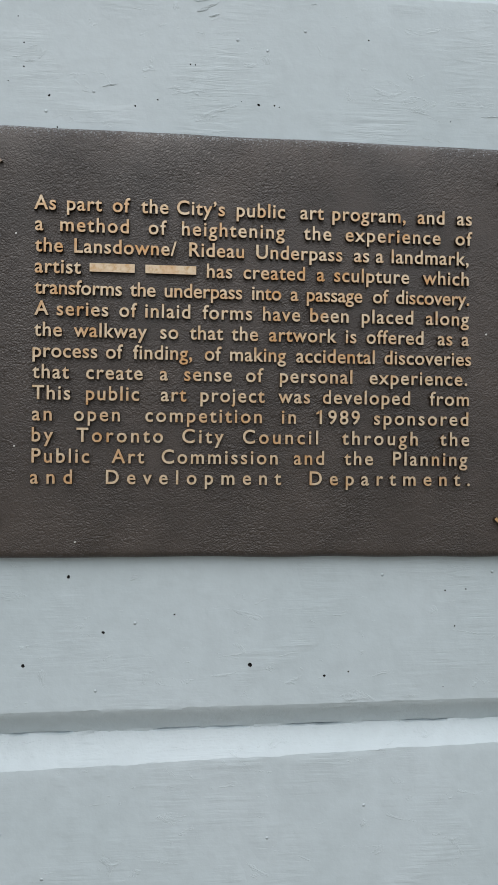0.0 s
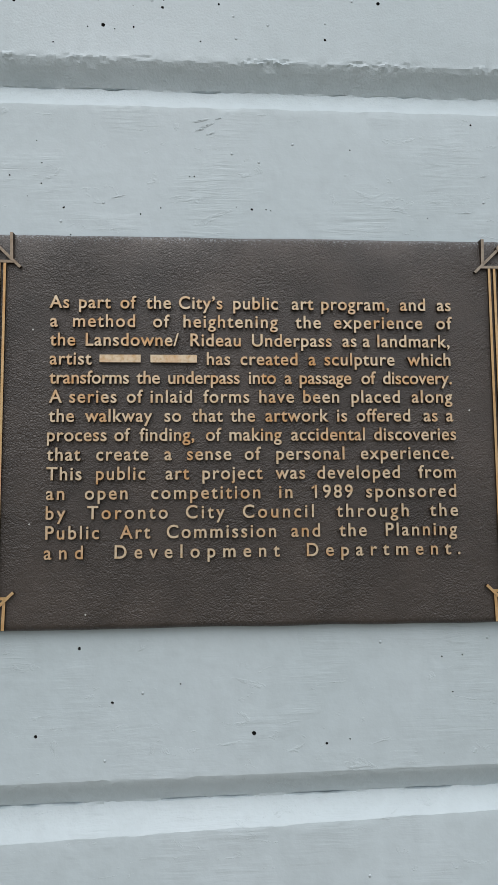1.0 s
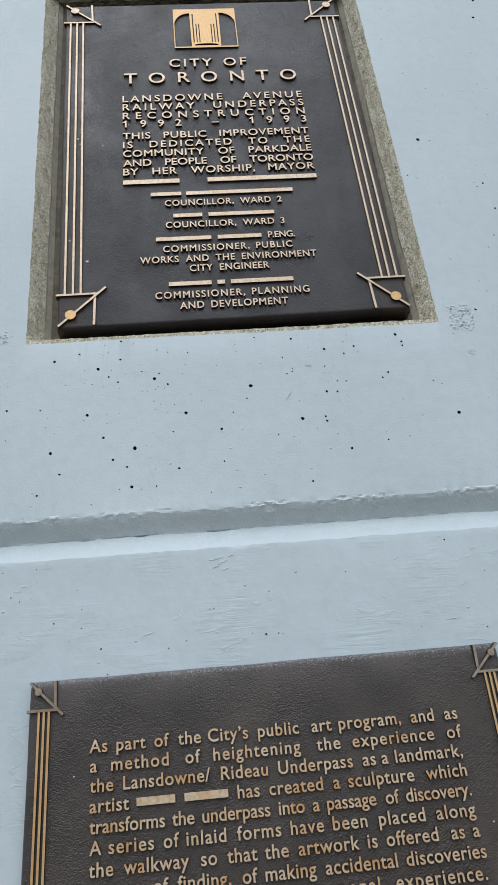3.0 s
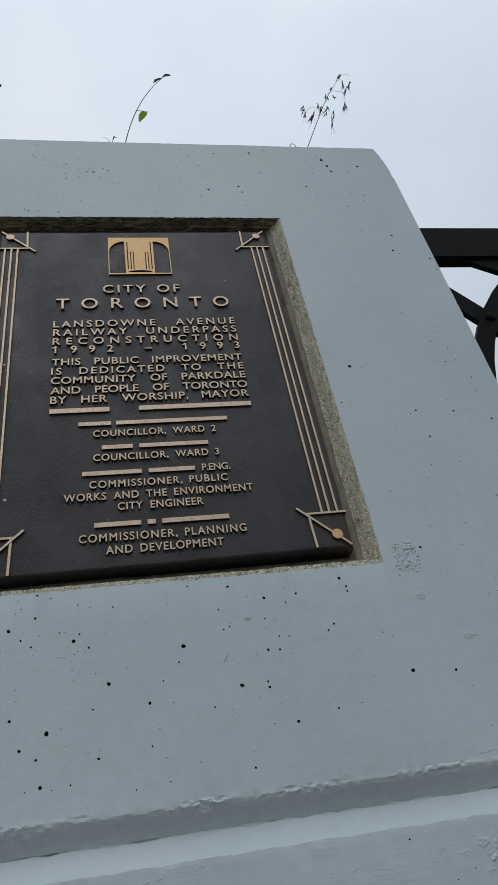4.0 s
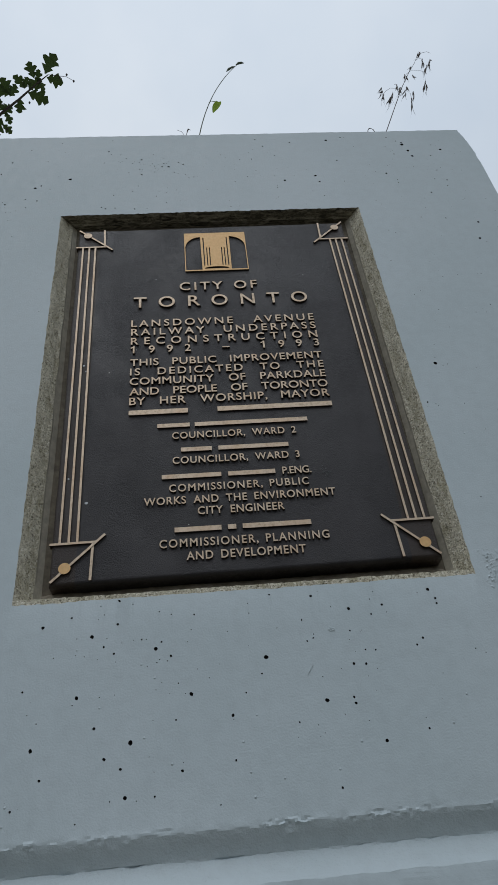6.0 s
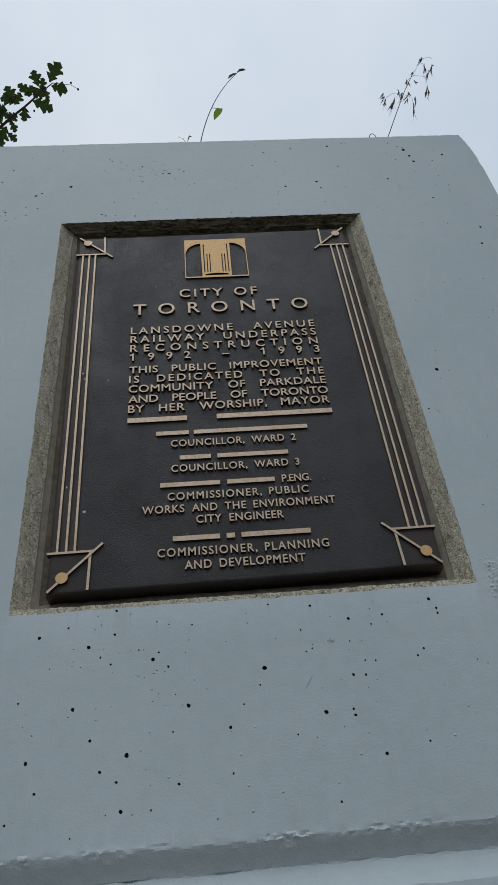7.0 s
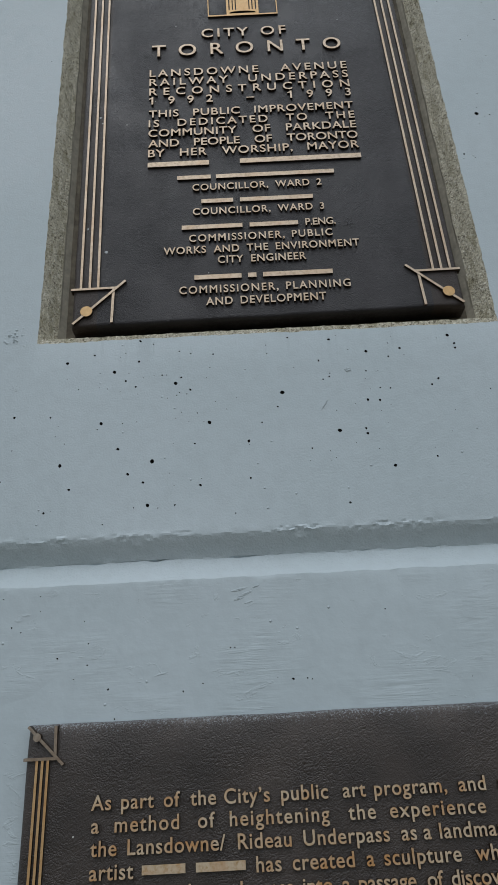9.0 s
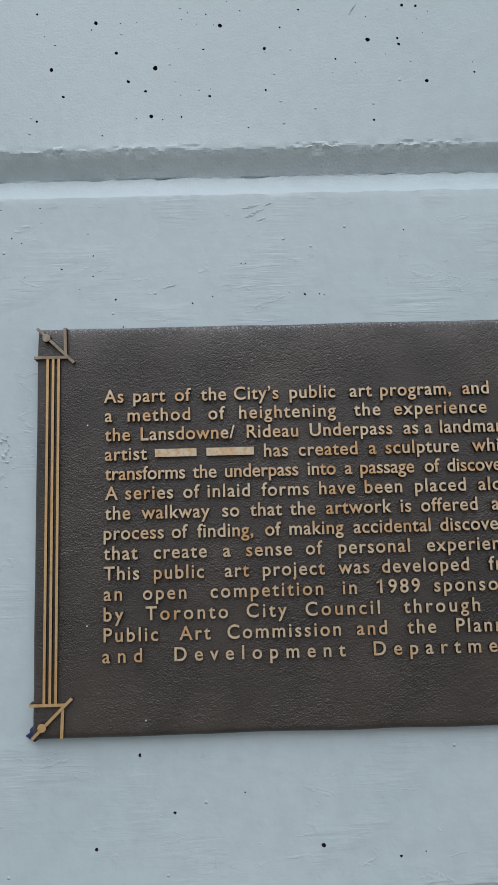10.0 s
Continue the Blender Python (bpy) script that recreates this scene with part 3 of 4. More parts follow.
HOLES_LOW = [(-159, 1349, 16), (-194, 1278, 15), (-12, 1276, 20), (50, 1266, 12), (-131, 1304, 15), (-74, 1318, 10), (70, 1269, 10), (152, 1336, 10), (170, 1337, 8)]


def hole_cutters():
    rng = random.Random(11)
    sets = ((HOLES_LARGE, 1.1), (HOLES_MIDDLE, 1.25), (HOLES_SMALL, 1.1), (HOLES_TINY, 1.1), (HOLES_TOP, 0.85), (HOLES_TOP_SMALL, 0.85), (HOLES_SIDE, 0.82),
            (HOLES_SIDE_SMALL, 0.8), (HOLES_LOW, 0.85), (HOLES_RIGHT, 1.0), (HOLES_ABOVE_WIDE_PLAQUE, 0.6))
    holes = [(x / 1000, z / 1000, k * r / 10000) for group, k in sets for x, z, r in group]
    for _ in range(34):      # a dense cluster over the tall plaque
        holes.append((rng.gauss(-0.115, 0.035), rng.gauss(2.985, 0.022), rng.choice((0.0005, 0.0007, 0.0009, 0.0011))))
    zones = ((1.885, 2.10, 70), (2.845, 3.07, 110), (1.70, 1.82, 14), (1.255, 1.36, 4))
    for z0, z1, count in zones:
        cx, cz = 0.0, 0.5 * (z0 + z1)
        for k in range(count):
            if k % 6 == 0:
                cx, cz = rng.uniform(-0.5, 0.47), rng.uniform(z0 + 0.02, z1 - 0.02)
            far = 0.035 if k % 2 else 0.12
            x, z = cx + rng.uniform(-far, far), min(max(cz + rng.uniform(-far, far), z0), z1)
            holes.append((min(max(x, -0.5), 0.49), z, rng.choice((0.0004, 0.0005, 0.0006, 0.0007, 0.0008, 0.0009, 0.0012)) * (1.15 if z0 > 2.5 else 0.85)))
    for _ in range(110):
        holes.append((rng.uniform(0.27, 0.5), rng.uniform(1.9, 3.05), rng.choice((0.0004, 0.0005, 0.0006, 0.0007, 0.0009))))
    kept = []
    for x, z, r in holes:
        if all((x - a) ** 2 + (z - c) ** 2 > (r + s + 0.0012) ** 2 for a, c, s in kept):
            kept.append((x, z, r))
    bm = bmesh.new()
    for x, z, r in kept:
        made = bmesh.ops.create_icosphere(bm, subdivisions=2 if r > 0.0009 else 1, radius=1.0)
        sx, sz, a = rng.uniform(0.8, 1.25), rng.uniform(0.8, 1.15), rng.uniform(0, 3)
        for v in made["verts"]:
            k = 1 + 0.30 * noise.noise(v.co * 1.7 + Vector((x * 900, 0, z * 900)))
            px, py, pz = v.co.x * r * sx * k, v.co.y * max(2.0 * r, 0.0022) * k, v.co.z * r * sz * k
            v.co = (x + px * math.cos(a) - pz * math.sin(a), py, z + px * math.sin(a) + pz * math.cos(a))
    return mesh_object("cutter", bm, PIT)


def cut_holes(pier):
    cutter = hole_cutters()
    mod = pier.modifiers.new("holes", "BOOLEAN")
    mod.operation, mod.solver, mod.object, mod.material_mode = "DIFFERENCE", "EXACT", cutter, "TRANSFER"
    solid = bpy.data.meshes.new_from_object(pier.evaluated_get(bpy.context.evaluated_depsgraph_get()))
    pier.modifiers.remove(mod)
    old = pier.data
    pier.data = solid
    solid.name = "concrete_pier"
    bpy.data.meshes.remove(old)
    bpy.data.objects.remove(cutter)
    bm = bmesh.new()
    bm.from_mesh(solid)
    for f in bm.faces:
        f.smooth = True
    for e in bm.edges:
        e.smooth = len(e.link_faces) == 2 and e.calc_face_angle(0.0) < 0.22
    bm.to_mesh(solid)
    bm.free()


def mortar_fillet():
    """Rough mortar pushed under the plate along the bottom of the recess."""
    bm = bmesh.new()
    rows_z, n = (2.1100, 2.1150, 2.1200, 2.1250, 2.1300), 130
    x0, x1 = REC[0] + 0.020, REC[1] - 0.019
    grid = []
    for k, z in enumerate(rows_z):
        grid.append([bm.verts.new((x0 + (x1 - x0) * i / n, 0.0205 + 0.0010 * k + 0.006 * max(0.0, 1 - min(i, n - i) / 7) ** 2 + 0.0022 * n1(i * 0.0035, z, 60) + 0.0014 * n1(i * 0.0035, z, 220), z)) for i in range(n + 1)])
    back = [[bm.verts.new((v.co.x, 0.0300, v.co.z)) for v in grid[e]] for e in (0, -1)]
    layers = [back[0]] + grid + [back[1]]
    for a, c in zip(layers, layers[1:] + layers[:1]):
        for i in range(n):
            bm.faces.new([a[i], a[i + 1], c[i + 1], c[i]])
    for e in (0, -1):
        bm.faces.new([row[e] for row in layers])
    bmesh.ops.recalc_face_normals(bm, faces=bm.faces)
    part("mortar_fillet", bm, FILLET, pier, "brown rough mortar under the tall plaque", smooth=True)


pier = build_pier()
cut_holes(pier)
mortar_fillet()
tagged(pier, "pale blue-grey painted concrete pier with two grooves and air holes", "pier", kind="structure")


def filled_spot(x, z, r, seed, long=1.0, slant=0.0):
    """A filled hole or dab of paint, standing proud by less than a millimetre."""
    bm = bmesh.new()
    rings, count = 7, 26
    mid = bm.verts.new((x, -0.0004, z))
    prev = None
    for k in range(1, rings + 1):
        cur = []
        for i in range(count):
            a = 6.28319 * i / count
            rr = r * k / rings * (1 + 0.45 * noise.noise(Vector((1.3 * math.cos(a), 1.3 * math.sin(a), seed))))
            lift = (0.0002 + 0.0009 * noise.noise(Vector((4.5 * math.cos(a) * k / rings, 4.5 * math.sin(a) * k / rings, seed + 9)))) * (1.2 - k / rings) * (1.0 if long == 1.0 else 0.5) if k < rings else (-0.0009 if long == 1.0 else -0.0003)
            px, pz = rr * long * math.cos(a), 0.8 * rr * math.sin(a)
            cur.append(bm.verts.new((x + px * math.cos(slant) - pz * math.sin(slant), -lift, z + px * math.sin(slant) + pz * math.cos(slant))))
        for i in range(count):
            j = (i + 1) % count
            bm.faces.new([mid, cur[i], cur[j]] if prev is None else [prev[i], cur[i], cur[j], prev[j]])
        prev = cur
    bmesh.ops.recalc_face_normals(bm, faces=bm.faces)
    part("filled_spot", bm, PAINTED_ROUGH, pier, smooth=True)


for k, (x, z, r) in enumerate(((-.293, 2.051, 6), (.284, 2.062, 7), (.2785, 2.124, 11), (.074, 2.055, 4), (.267, 1.808, 7), (-.281, 1.579, 6), (.142, 1.319, 5),
                               (.178, 1.256, 5), (.123, 1.161, 6), (.326, 2.008, 7))):
    filled_spot(x, z, r * 0.001, 3.1 * k)
for k, (x, z, r, long, slant) in enumerate(((-.056, 1.8185, 1.6, 5, .25), (-.050, 1.8140, 1.5, 5, .35), (-.057, 1.8095, 1.3, 4, .2), (-.047, 1.8060, 1.2, 4, .4), (-.040, 1.8205, 1.0, 4, .3),
                                            (.035, 1.8200, 1.2, 5, .15), (.062, 1.8110, 1.0, 4, .2), (.205, 1.7700, 1.4, 5, .3), (.185, 1.7350, 1.3, 6, .1), (-.130, 1.7450, 1.1, 5, .2),
                                            (.120, 1.7520, 1.2, 6, .15), (.330, 2.0080, 2.0, 5, -.1), (.045, 2.0130, 0.8, 9, 1.0), (.300, 1.8860, 2.0, 6, .1), (.330, 1.8980, 1.8, 4, .3))):
    filled_spot(x, z, r * 0.001, 50 + 3.1 * k, long, slant)


def rough_patch(x0, x1, z0, z1, seed):
    """An old repair: lumpy filler under the paint, thinning out towards an uneven rim."""
    bm = bmesh.new()
    nx, nz = int((x1 - x0) / 0.0009), int((z1 - z0) / 0.0009)
    grid = []
    for j in range(nz + 1):
        row = []
        for i in range(nx + 1):
            u, w = i / nx, j / nz
            x, z = x0 + (x1 - x0) * u, z0 + (z1 - z0) * w
            rim = min(u, 1 - u, w, 1 - w) * 4 + 0.9 * noise.noise(Vector((x * 45, z * 45, seed)))
            lump = max(0.0, noise.noise(Vector((x * 470, z * 470, seed + 4))) + 0.35 * noise.noise(Vector((x * 120, z * 120, seed))))
            row.append(bm.verts.new((x, 0.0006 - 0.0034 * lump * min(1.0, max(0.0, rim)), z)))
        grid.append(row)
    for a, c in zip(grid, grid[1:]):
        for i in range(nx):
            bm.faces.new([a[i], a[i + 1], c[i + 1], c[i]])
    bmesh.ops.recalc_face_normals(bm, faces=bm.faces)
    part("rough_patch", bm, PAINTED, pier, "lumpy filler under the paint", smooth=True)


rough_patch(0.252, 0.345, 1.700, 1.826, 1.5)
rough_patch(-0.335, -0.262, 1.560, 1.625, 7.5)
rough_patch(0.262, 0.300, 2.088, 2.140, 4.5)
rough_patch(-0.312, -0.286, 2.105, 2.135, 9.5)


# ---- raised lettering ----
def measure_cap():
    cu = bpy.data.curves.new("probe", "FONT")
    cu.body, cu.size = "H", 1.0
    ob = new("probe", cu)
    me = bpy.data.meshes.new_from_object(ob.evaluated_get(bpy.context.evaluated_depsgraph_get()))
    hi = max(v.co.y for v in me.vertices)
    bpy.data.objects.remove(ob)
    bpy.data.meshes.remove(me)
    return hi


CAP = measure_cap()


def word_mesh(text, cap, spacing, height, fat, squeeze):
    cu = bpy.data.curves.new("word", "FONT")
    cu.body, cu.size, cu.space_character = text, cap / CAP, spacing
    cu.extrude, cu.offset, cu.bevel_depth, cu.bevel_resolution, cu.resolution_u = height / 2, fat, cap * 0.018, 0, 5
    ob = new("word", cu)
    me = bpy.data.meshes.new_from_object(ob.evaluated_get(bpy.context.evaluated_depsgraph_get()))
    bpy.data.objects.remove(ob)
    co = np.empty(len(me.vertices) * 3)
    me.vertices.foreach_get("co", co)
    co = co.reshape(-1, 3)
    co[:, 0] -= co[:, 0].min()
    co[:, 0] *= squeeze
    faces = [tuple(p.vertices) for p in me.polygons]
    bpy.data.meshes.remove(me)
    if text[0] == "1":      # the plaques' digit has a small flag
        w, h, k = 0.17 * cap, height * 0.46, len(co)
        flag = [(-0.22 * cap, 0.70), (w * 0.9, 0.84), (w * 0.9, 0.985), (0.05 * w, 0.985), (-0.24 * cap, 0.81)]
        co = np.vstack((co, [(x, v * cap, e) for e in (-h, h) for x, v in flag]))
        faces.append(tuple(k + i for i in (4, 3, 2, 1, 0)))
        faces.append(tuple(k + 5 + i for i in range(5)))
        faces.extend((k + i, k + (i + 1) % 5, k + 5 + (i + 1) % 5, k + 5 + i) for i in range(5))
        co[:, 0] += 0.24 * cap
    return co, faces


def bar_mesh(length, cap, height):
    """A plain bar of that length in millimetres."""
    w, h = length / 1000, cap * 0.62
    bm = bmesh.new()
    box(bm, 0, w, 0.18 * cap, 0.18 * cap + h, -height / 2, height / 2)
    co = np.array([tuple(v.co) for v in bm.verts])
    bm.verts.index_update()
    faces = [tuple(v.index for v in f.verts) for f in bm.faces]
    bm.free()
    return co, faces


def text_line(plaque, words, x0, x1, z, cap, y, front, height=0.0042, spacing=None, gap=None, squeeze=1.0, fat=0.0002, starts=None, fill=None, single=True):
    """One cast line. Words given as numbers become plain bars of so many millimetres. Either the gaps or the letter spacing fill the line."""
    def make(s):
        return [bar_mesh(t, cap, height) if isinstance(t, int) else word_mesh(t, cap, s, height, fat, squeeze) for t in words]
    if spacing is None:
        room = fill if fill else (x1 - x0) - gap * cap * (len(words) - 1)
        w1, w2 = (sum(m[0][:, 0].max() for m in make(s)) for s in (1.0, 1.6))
        spacing = 1.0 + 0.6 * (room - w1) / max(1e-4, w2 - w1)
        spacing = min(max(spacing, 0.82), 3.5)
    made = make(spacing)
    widths = [m[0][:, 0].max() for m in made]
    if starts is None:
        space = (x1 - x0 - sum(widths)) / max(1, len(words) - 1)
        starts = [x0 + sum(widths[:i]) + space * i for i in range(len(words))]
    joined = ([], [])
    for (co, fs), x, word in zip(made, starts, words):
        co = np.stack((x + co[:, 0], y - co[:, 2], z + co[:, 1]), 1)
        if isinstance(word, int):
            cast("text_bar", co, fs, plaque, front)
        elif single:
            for c, f in letters_of(co, fs):
                cast("letter", c, f, plaque, front)
        else:
            base = len(joined[0])
            joined[0].extend(map(tuple, co))
            joined[1].extend(tuple(base + i for i in f) for f in fs)
    if joined[0]:
        tagged(cast("text_line", joined[0], joined[1], plaque, front), kind="stuff")


def cast(name, co, faces, plaque, front):
    me = bpy.data.meshes.new(name)
    me.from_pydata([tuple(c) for c in co], [], faces)
    ob = new(name, me)
    ob.parent = plaque
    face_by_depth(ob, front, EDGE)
    return ob


def letters_of(co, faces):
    """Parts a word into its letters; the dot of an i stays with its stem."""
    root = list(range(len(co)))

    def find(i):
        while root[i] != i:
            root[i] = root[root[i]]
            i = root[i]
        return i
    for f in faces:
        for i in f[1:]:
            root[find(i)] = find(f[0])
    spans = {}
    for i in range(len(co)):
        r = find(i)
        lo, hi = spans.get(r, (9, -9))
        spans[r] = (min(lo, co[i][0]), max(hi, co[i][0]))
    groups = []
    for r, (lo, hi) in sorted(spans.items(), key=lambda q: q[1]):
        for g in groups:
            if min(hi, g[1]) - max(lo, g[0]) > 0.55 * min(hi - lo, g[1] - g[0]):
                g[0], g[1] = min(lo, g[0]), max(hi, g[1])
                g[2].add(r)
                break
        else:
            groups.append([lo, hi, {r}])
    for lo, hi, members in groups:
        keep = [i for i in range(len(co)) if find(i) in members]
        new_i = {old: k for k, old in enumerate(keep)}
        yield co[keep], [tuple(new_i[i] for i in f) for f in faces if f[0] in new_i]


def plaque_body(name, x0, x1, z0, z1, y_face, thick, mat, radius, parent, roll=0.0):
    """A cast plate with rolled edges, its top leaning back by roll."""
    bm = bmesh.new()
    box(bm, x0, x1, y_face, y_face + thick, z0, z1)
    bmesh.ops.recalc_face_normals(bm, faces=bm.faces)
    edges = [e for e in bm.edges if all(v.co.y < y_face + 1e-6 for v in e.verts)]
    bmesh.ops.bevel(bm, geom=edges, offset=radius, segments=6, profile=0.55, affect="EDGES")
    long = [e for e in bm.edges if e.calc_length() > 0.1]
    bmesh.ops.subdivide_edges(bm, edges=long, cuts=60, use_grid_fill=True)
    for v in bm.verts:
        if v.co.y < y_face + thick * 0.6:
            v.co.y += roll * max(0.0, 1 - (z1 - v.co.z) / 0.034) ** 2
            v.co.z += 0.0009 * n1(v.co.x, v.co.z, 18)
            v.co.x += 0.0006 * n1(v.co.z, v.co.x, 18)
    return part(name, bm, mat, parent, smooth=True)


def corner_ornament(parent, cx, cz, sx, sz, k, y_face, w, front, rad, stud_front):
    """Crossed bars with a round stud in a plaque's corner; sx, sz point inwards."""
    y_top, y_base = y_face - 0.0026, y_face + 0.006
    def p(a, c):
        return (cx + sx * a * k, cz + sz * c * k)
    bm = bmesh.new()
    slab_bar(bm, p(-0.002, 0.0520), p(0.0535, 0.0520), w, y_top, y_base)
    slab_bar(bm, p(0.002, 0.003), p(0.0625, 0.0615), w, y_top - 0.0003, y_base)
    slab_bar(bm, p(0.0485, 0.0515), p(0.0470, 0.003), w * 1.05, y_top + 0.0003, y_base)
    bmesh.ops.recalc_face_normals(bm, faces=bm.faces)
    ob = part("corner_ornament", bm, front, parent, "raised crossed bars")
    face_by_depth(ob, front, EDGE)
    bm = bmesh.new()
    disc(bm, p(0.0175, 0.0195), rad, y_top - 0.0008, y_base)
    bmesh.ops.recalc_face_normals(bm, faces=bm.faces)
    stud = part("stud", bm, stud_front, ob, "round golden stud" if stud_front is GOLD_EMBLEM else "")
    face_by_depth(stud, stud_front, EDGE)


def side_strips(parent, x_edge, sx, z0, z1, offsets, w, y_face, front):
    for o in offsets:
        bm = bmesh.new()
        slab_bar(bm, (x_edge + sx * o, z0), (x_edge + sx * o, z1), w, y_face - 0.0024, y_face + 0.002)
        bmesh.ops.recalc_face_normals(bm, faces=bm.faces)
        ob = part("border_strip", bm, front, parent)
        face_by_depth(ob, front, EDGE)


# ---- upper plaque, set in the recess ----
UP = (-0.2405, 0.2200, 2.1285, 2.7900)
UP_Y = 0.002
upper = tagged(new("bronze_plaque"), "tall dark bronze plaque with raised pale lettering in a recess", "plaque")
plaque_body("plate", *UP, UP_Y, 0.0245, BRONZE_UP, 0.005, upper)
for sx, cx in ((1, UP[0]), (-1, UP[1])):
    for sz, cz in ((1, UP[2]), (-1, UP[3])):
        corner_ornament(upper, cx, cz, sx, sz, 1.0 if sz > 0 else 0.94, UP_Y, 0.0034, GOLD_UP, 0.0074, GOLD_EMBLEM if sz > 0 else GOLD_UP)
    side_strips(upper, cx, sx, UP[2] + 0.053, UP[3] - 0.05, (0.0095, 0.0200, 0.0300), 0.0033, UP_Y, GOLD_UP)
# the plate was cast slightly out of square
for piece in list(upper.children_recursive):
    for v in piece.data.vertices:
        u, w = (v.co.x - UP[0]) / (UP[1] - UP[0]), (v.co.z - UP[2]) / (UP[3] - UP[2])
        v.co.x += (0.0040 - 0.0035 * u) * (1 - w) + (-0.0043 - 0.0047 * u) * w
        v.co.z += (0.0005 + 0.0043 * u) * (1 - w) + (-0.0027 + 0.0032 * u) * w
L0, L1 = -0.1517, 0.1264
TY = UP_Y - 0.0006
text_line(upper, ["CITY", "OF"], -0.0773, 0.0463, 2.6215, 0.0180, TY, GOLD_UP, gap=0.95)
text_line(upper, ["TORONTO"], -0.1492, 0.1229, 2.5845, 0.0232, TY, GOLD_UP, gap=0)
for words, z, gap in ((["LANSDOWNE", "AVENUE"], 2.5423, 2.2), (["RAILWAY", "UNDERPASS"], 2.5238, 2.0), (["RECONSTRUCTION"], 2.5047, 0), (["1992", "\u2013", "1993"], 2.4871, 3.3)):
    text_line(upper, words, L0, L1, z, 0.0138, TY, GOLD_UP, gap=gap)
for words, z, gap in ((["THIS", "PUBLIC", "IMPROVEMENT"], 2.4619, 1.5), (["IS", "DEDICATED", "TO", "THE"], 2.4435, 1.9), (["COMMUNITY", "OF", "PARKDALE"], 2.4253, 1.6),
                      (["AND", "PEOPLE", "OF", "TORONTO"], 2.4061, 1.5), (["BY", "HER", "WORSHIP,", "MAYOR"], 2.3885, 1.5), ([80, 158], 2.3685, 3.2)):
    text_line(upper, words, L0, L1, z, 0.0128, TY, GOLD_UP, gap=gap)
for words, a, c, z in (([43, 152], -0.1132, 0.0885, 2.3446), (["COUNCILLOR,", "WARD", "2"], -0.0941, 0.0708, 2.3268), ([40, 92], -0.0829, 0.0578, 2.3035),
                       (["COUNCILLOR,", "WARD", "3"], -0.0941, 0.0705, 2.2866), ([75, 60, "P.ENG."], -0.1080, 0.0822, 2.2619), (["COMMISSIONER,", "PUBLIC"], -0.0992, 0.0766, 2.2442),
                       (["WORKS", "AND", "THE", "ENVIRONMENT"], -0.1304, 0.1076, 2.2263), (["CITY", "ENGINEER"], -0.0650, 0.0417, 2.2098), ([56, 10, 83], -0.0934, 0.0711, 2.1849),
                       (["COMMISSIONER,", "PLANNING"], -0.1116, 0.0904, 2.1668), (["AND", "DEVELOPMENT"], -0.0805, 0.0600, 2.1495)):
    text_line(upper, words, a, c, z, 0.0104, TY, GOLD_UP, gap=0.85, squeeze=0.88)


def emblem(parent, x0, x1, z0, z1, y):
    """A square frame with two arched openings beside a fluted central shaft."""
    cu = bpy.data.curves.new("emblem", "CURVE")
    cu.dimensions, cu.fill_mode, cu.extrude = "2D", "BOTH", 0.0016
    w, h = x1 - x0, z1 - z0

    def ring(pts):
        s = cu.splines.new("POLY")
        s.points.add(len(pts) - 1)
        for q, (u, v) in zip(s.points, pts):
            q.co = (x0 + u * w, z0 + v * h, 0, 1)
        s.use_cyclic_u = True
    ring([(0, 0), (1, 0), (1, 1), (0, 1)])
    for m in (0, 1):
        f = (lambda u: u) if m == 0 else (lambda u: 1 - u)
        arch = [(0.014, 0.028), (0.270, 0.028), (0.262, 0.89)]
        arch += [(0.262 - 0.248 * math.sin(a), 0.60 + 0.29 * math.cos(a)) for a in [0.12 * i for i in range(1, 14)]]
        ring([(f(u), v) for u, v in arch])
        for a, c, hi in ((0.300, 0.318, 0.87), (0.350, 0.366, 0.60), (0.394, 0.410, 0.60)):
            ring([(f(a), 0.13), (f(c), 0.13), (f(c), hi), (f(a), hi)])
    ring([(0.31, 0.048), (0.69, 0.048)] + [(0.5 + 0.19 * math.cos(a), 0.062 + 0.04 * math.sin(a)) for a in [0.3 * i for i in range(1, 11)]])
    ob = new("emblem", cu)
    me = bpy.data.meshes.new_from_object(ob.evaluated_get(bpy.context.evaluated_depsgraph_get()))
    bpy.data.objects.remove(ob)
    bm = bmesh.new()
    bm.from_mesh(me)
    bmesh.ops.remove_doubles(bm, verts=bm.verts, dist=1e-5)
    for v in bm.verts:
        v.co = (v.co.x, y - v.co.z, v.co.y)
    bmesh.ops.recalc_face_normals(bm, faces=bm.faces)
    bm.to_mesh(me)
    bm.free()
    ob = new("emblem", me)
    ob.parent = parent
    ob["label"] = "raised golden square emblem with two arches"
    me.update()
    face_by_depth(ob, GOLD_EMBLEM, EDGE)


emblem(upper, -0.0667, 0.0369, 2.6680, 2.7682, UP_Y - 0.0008)

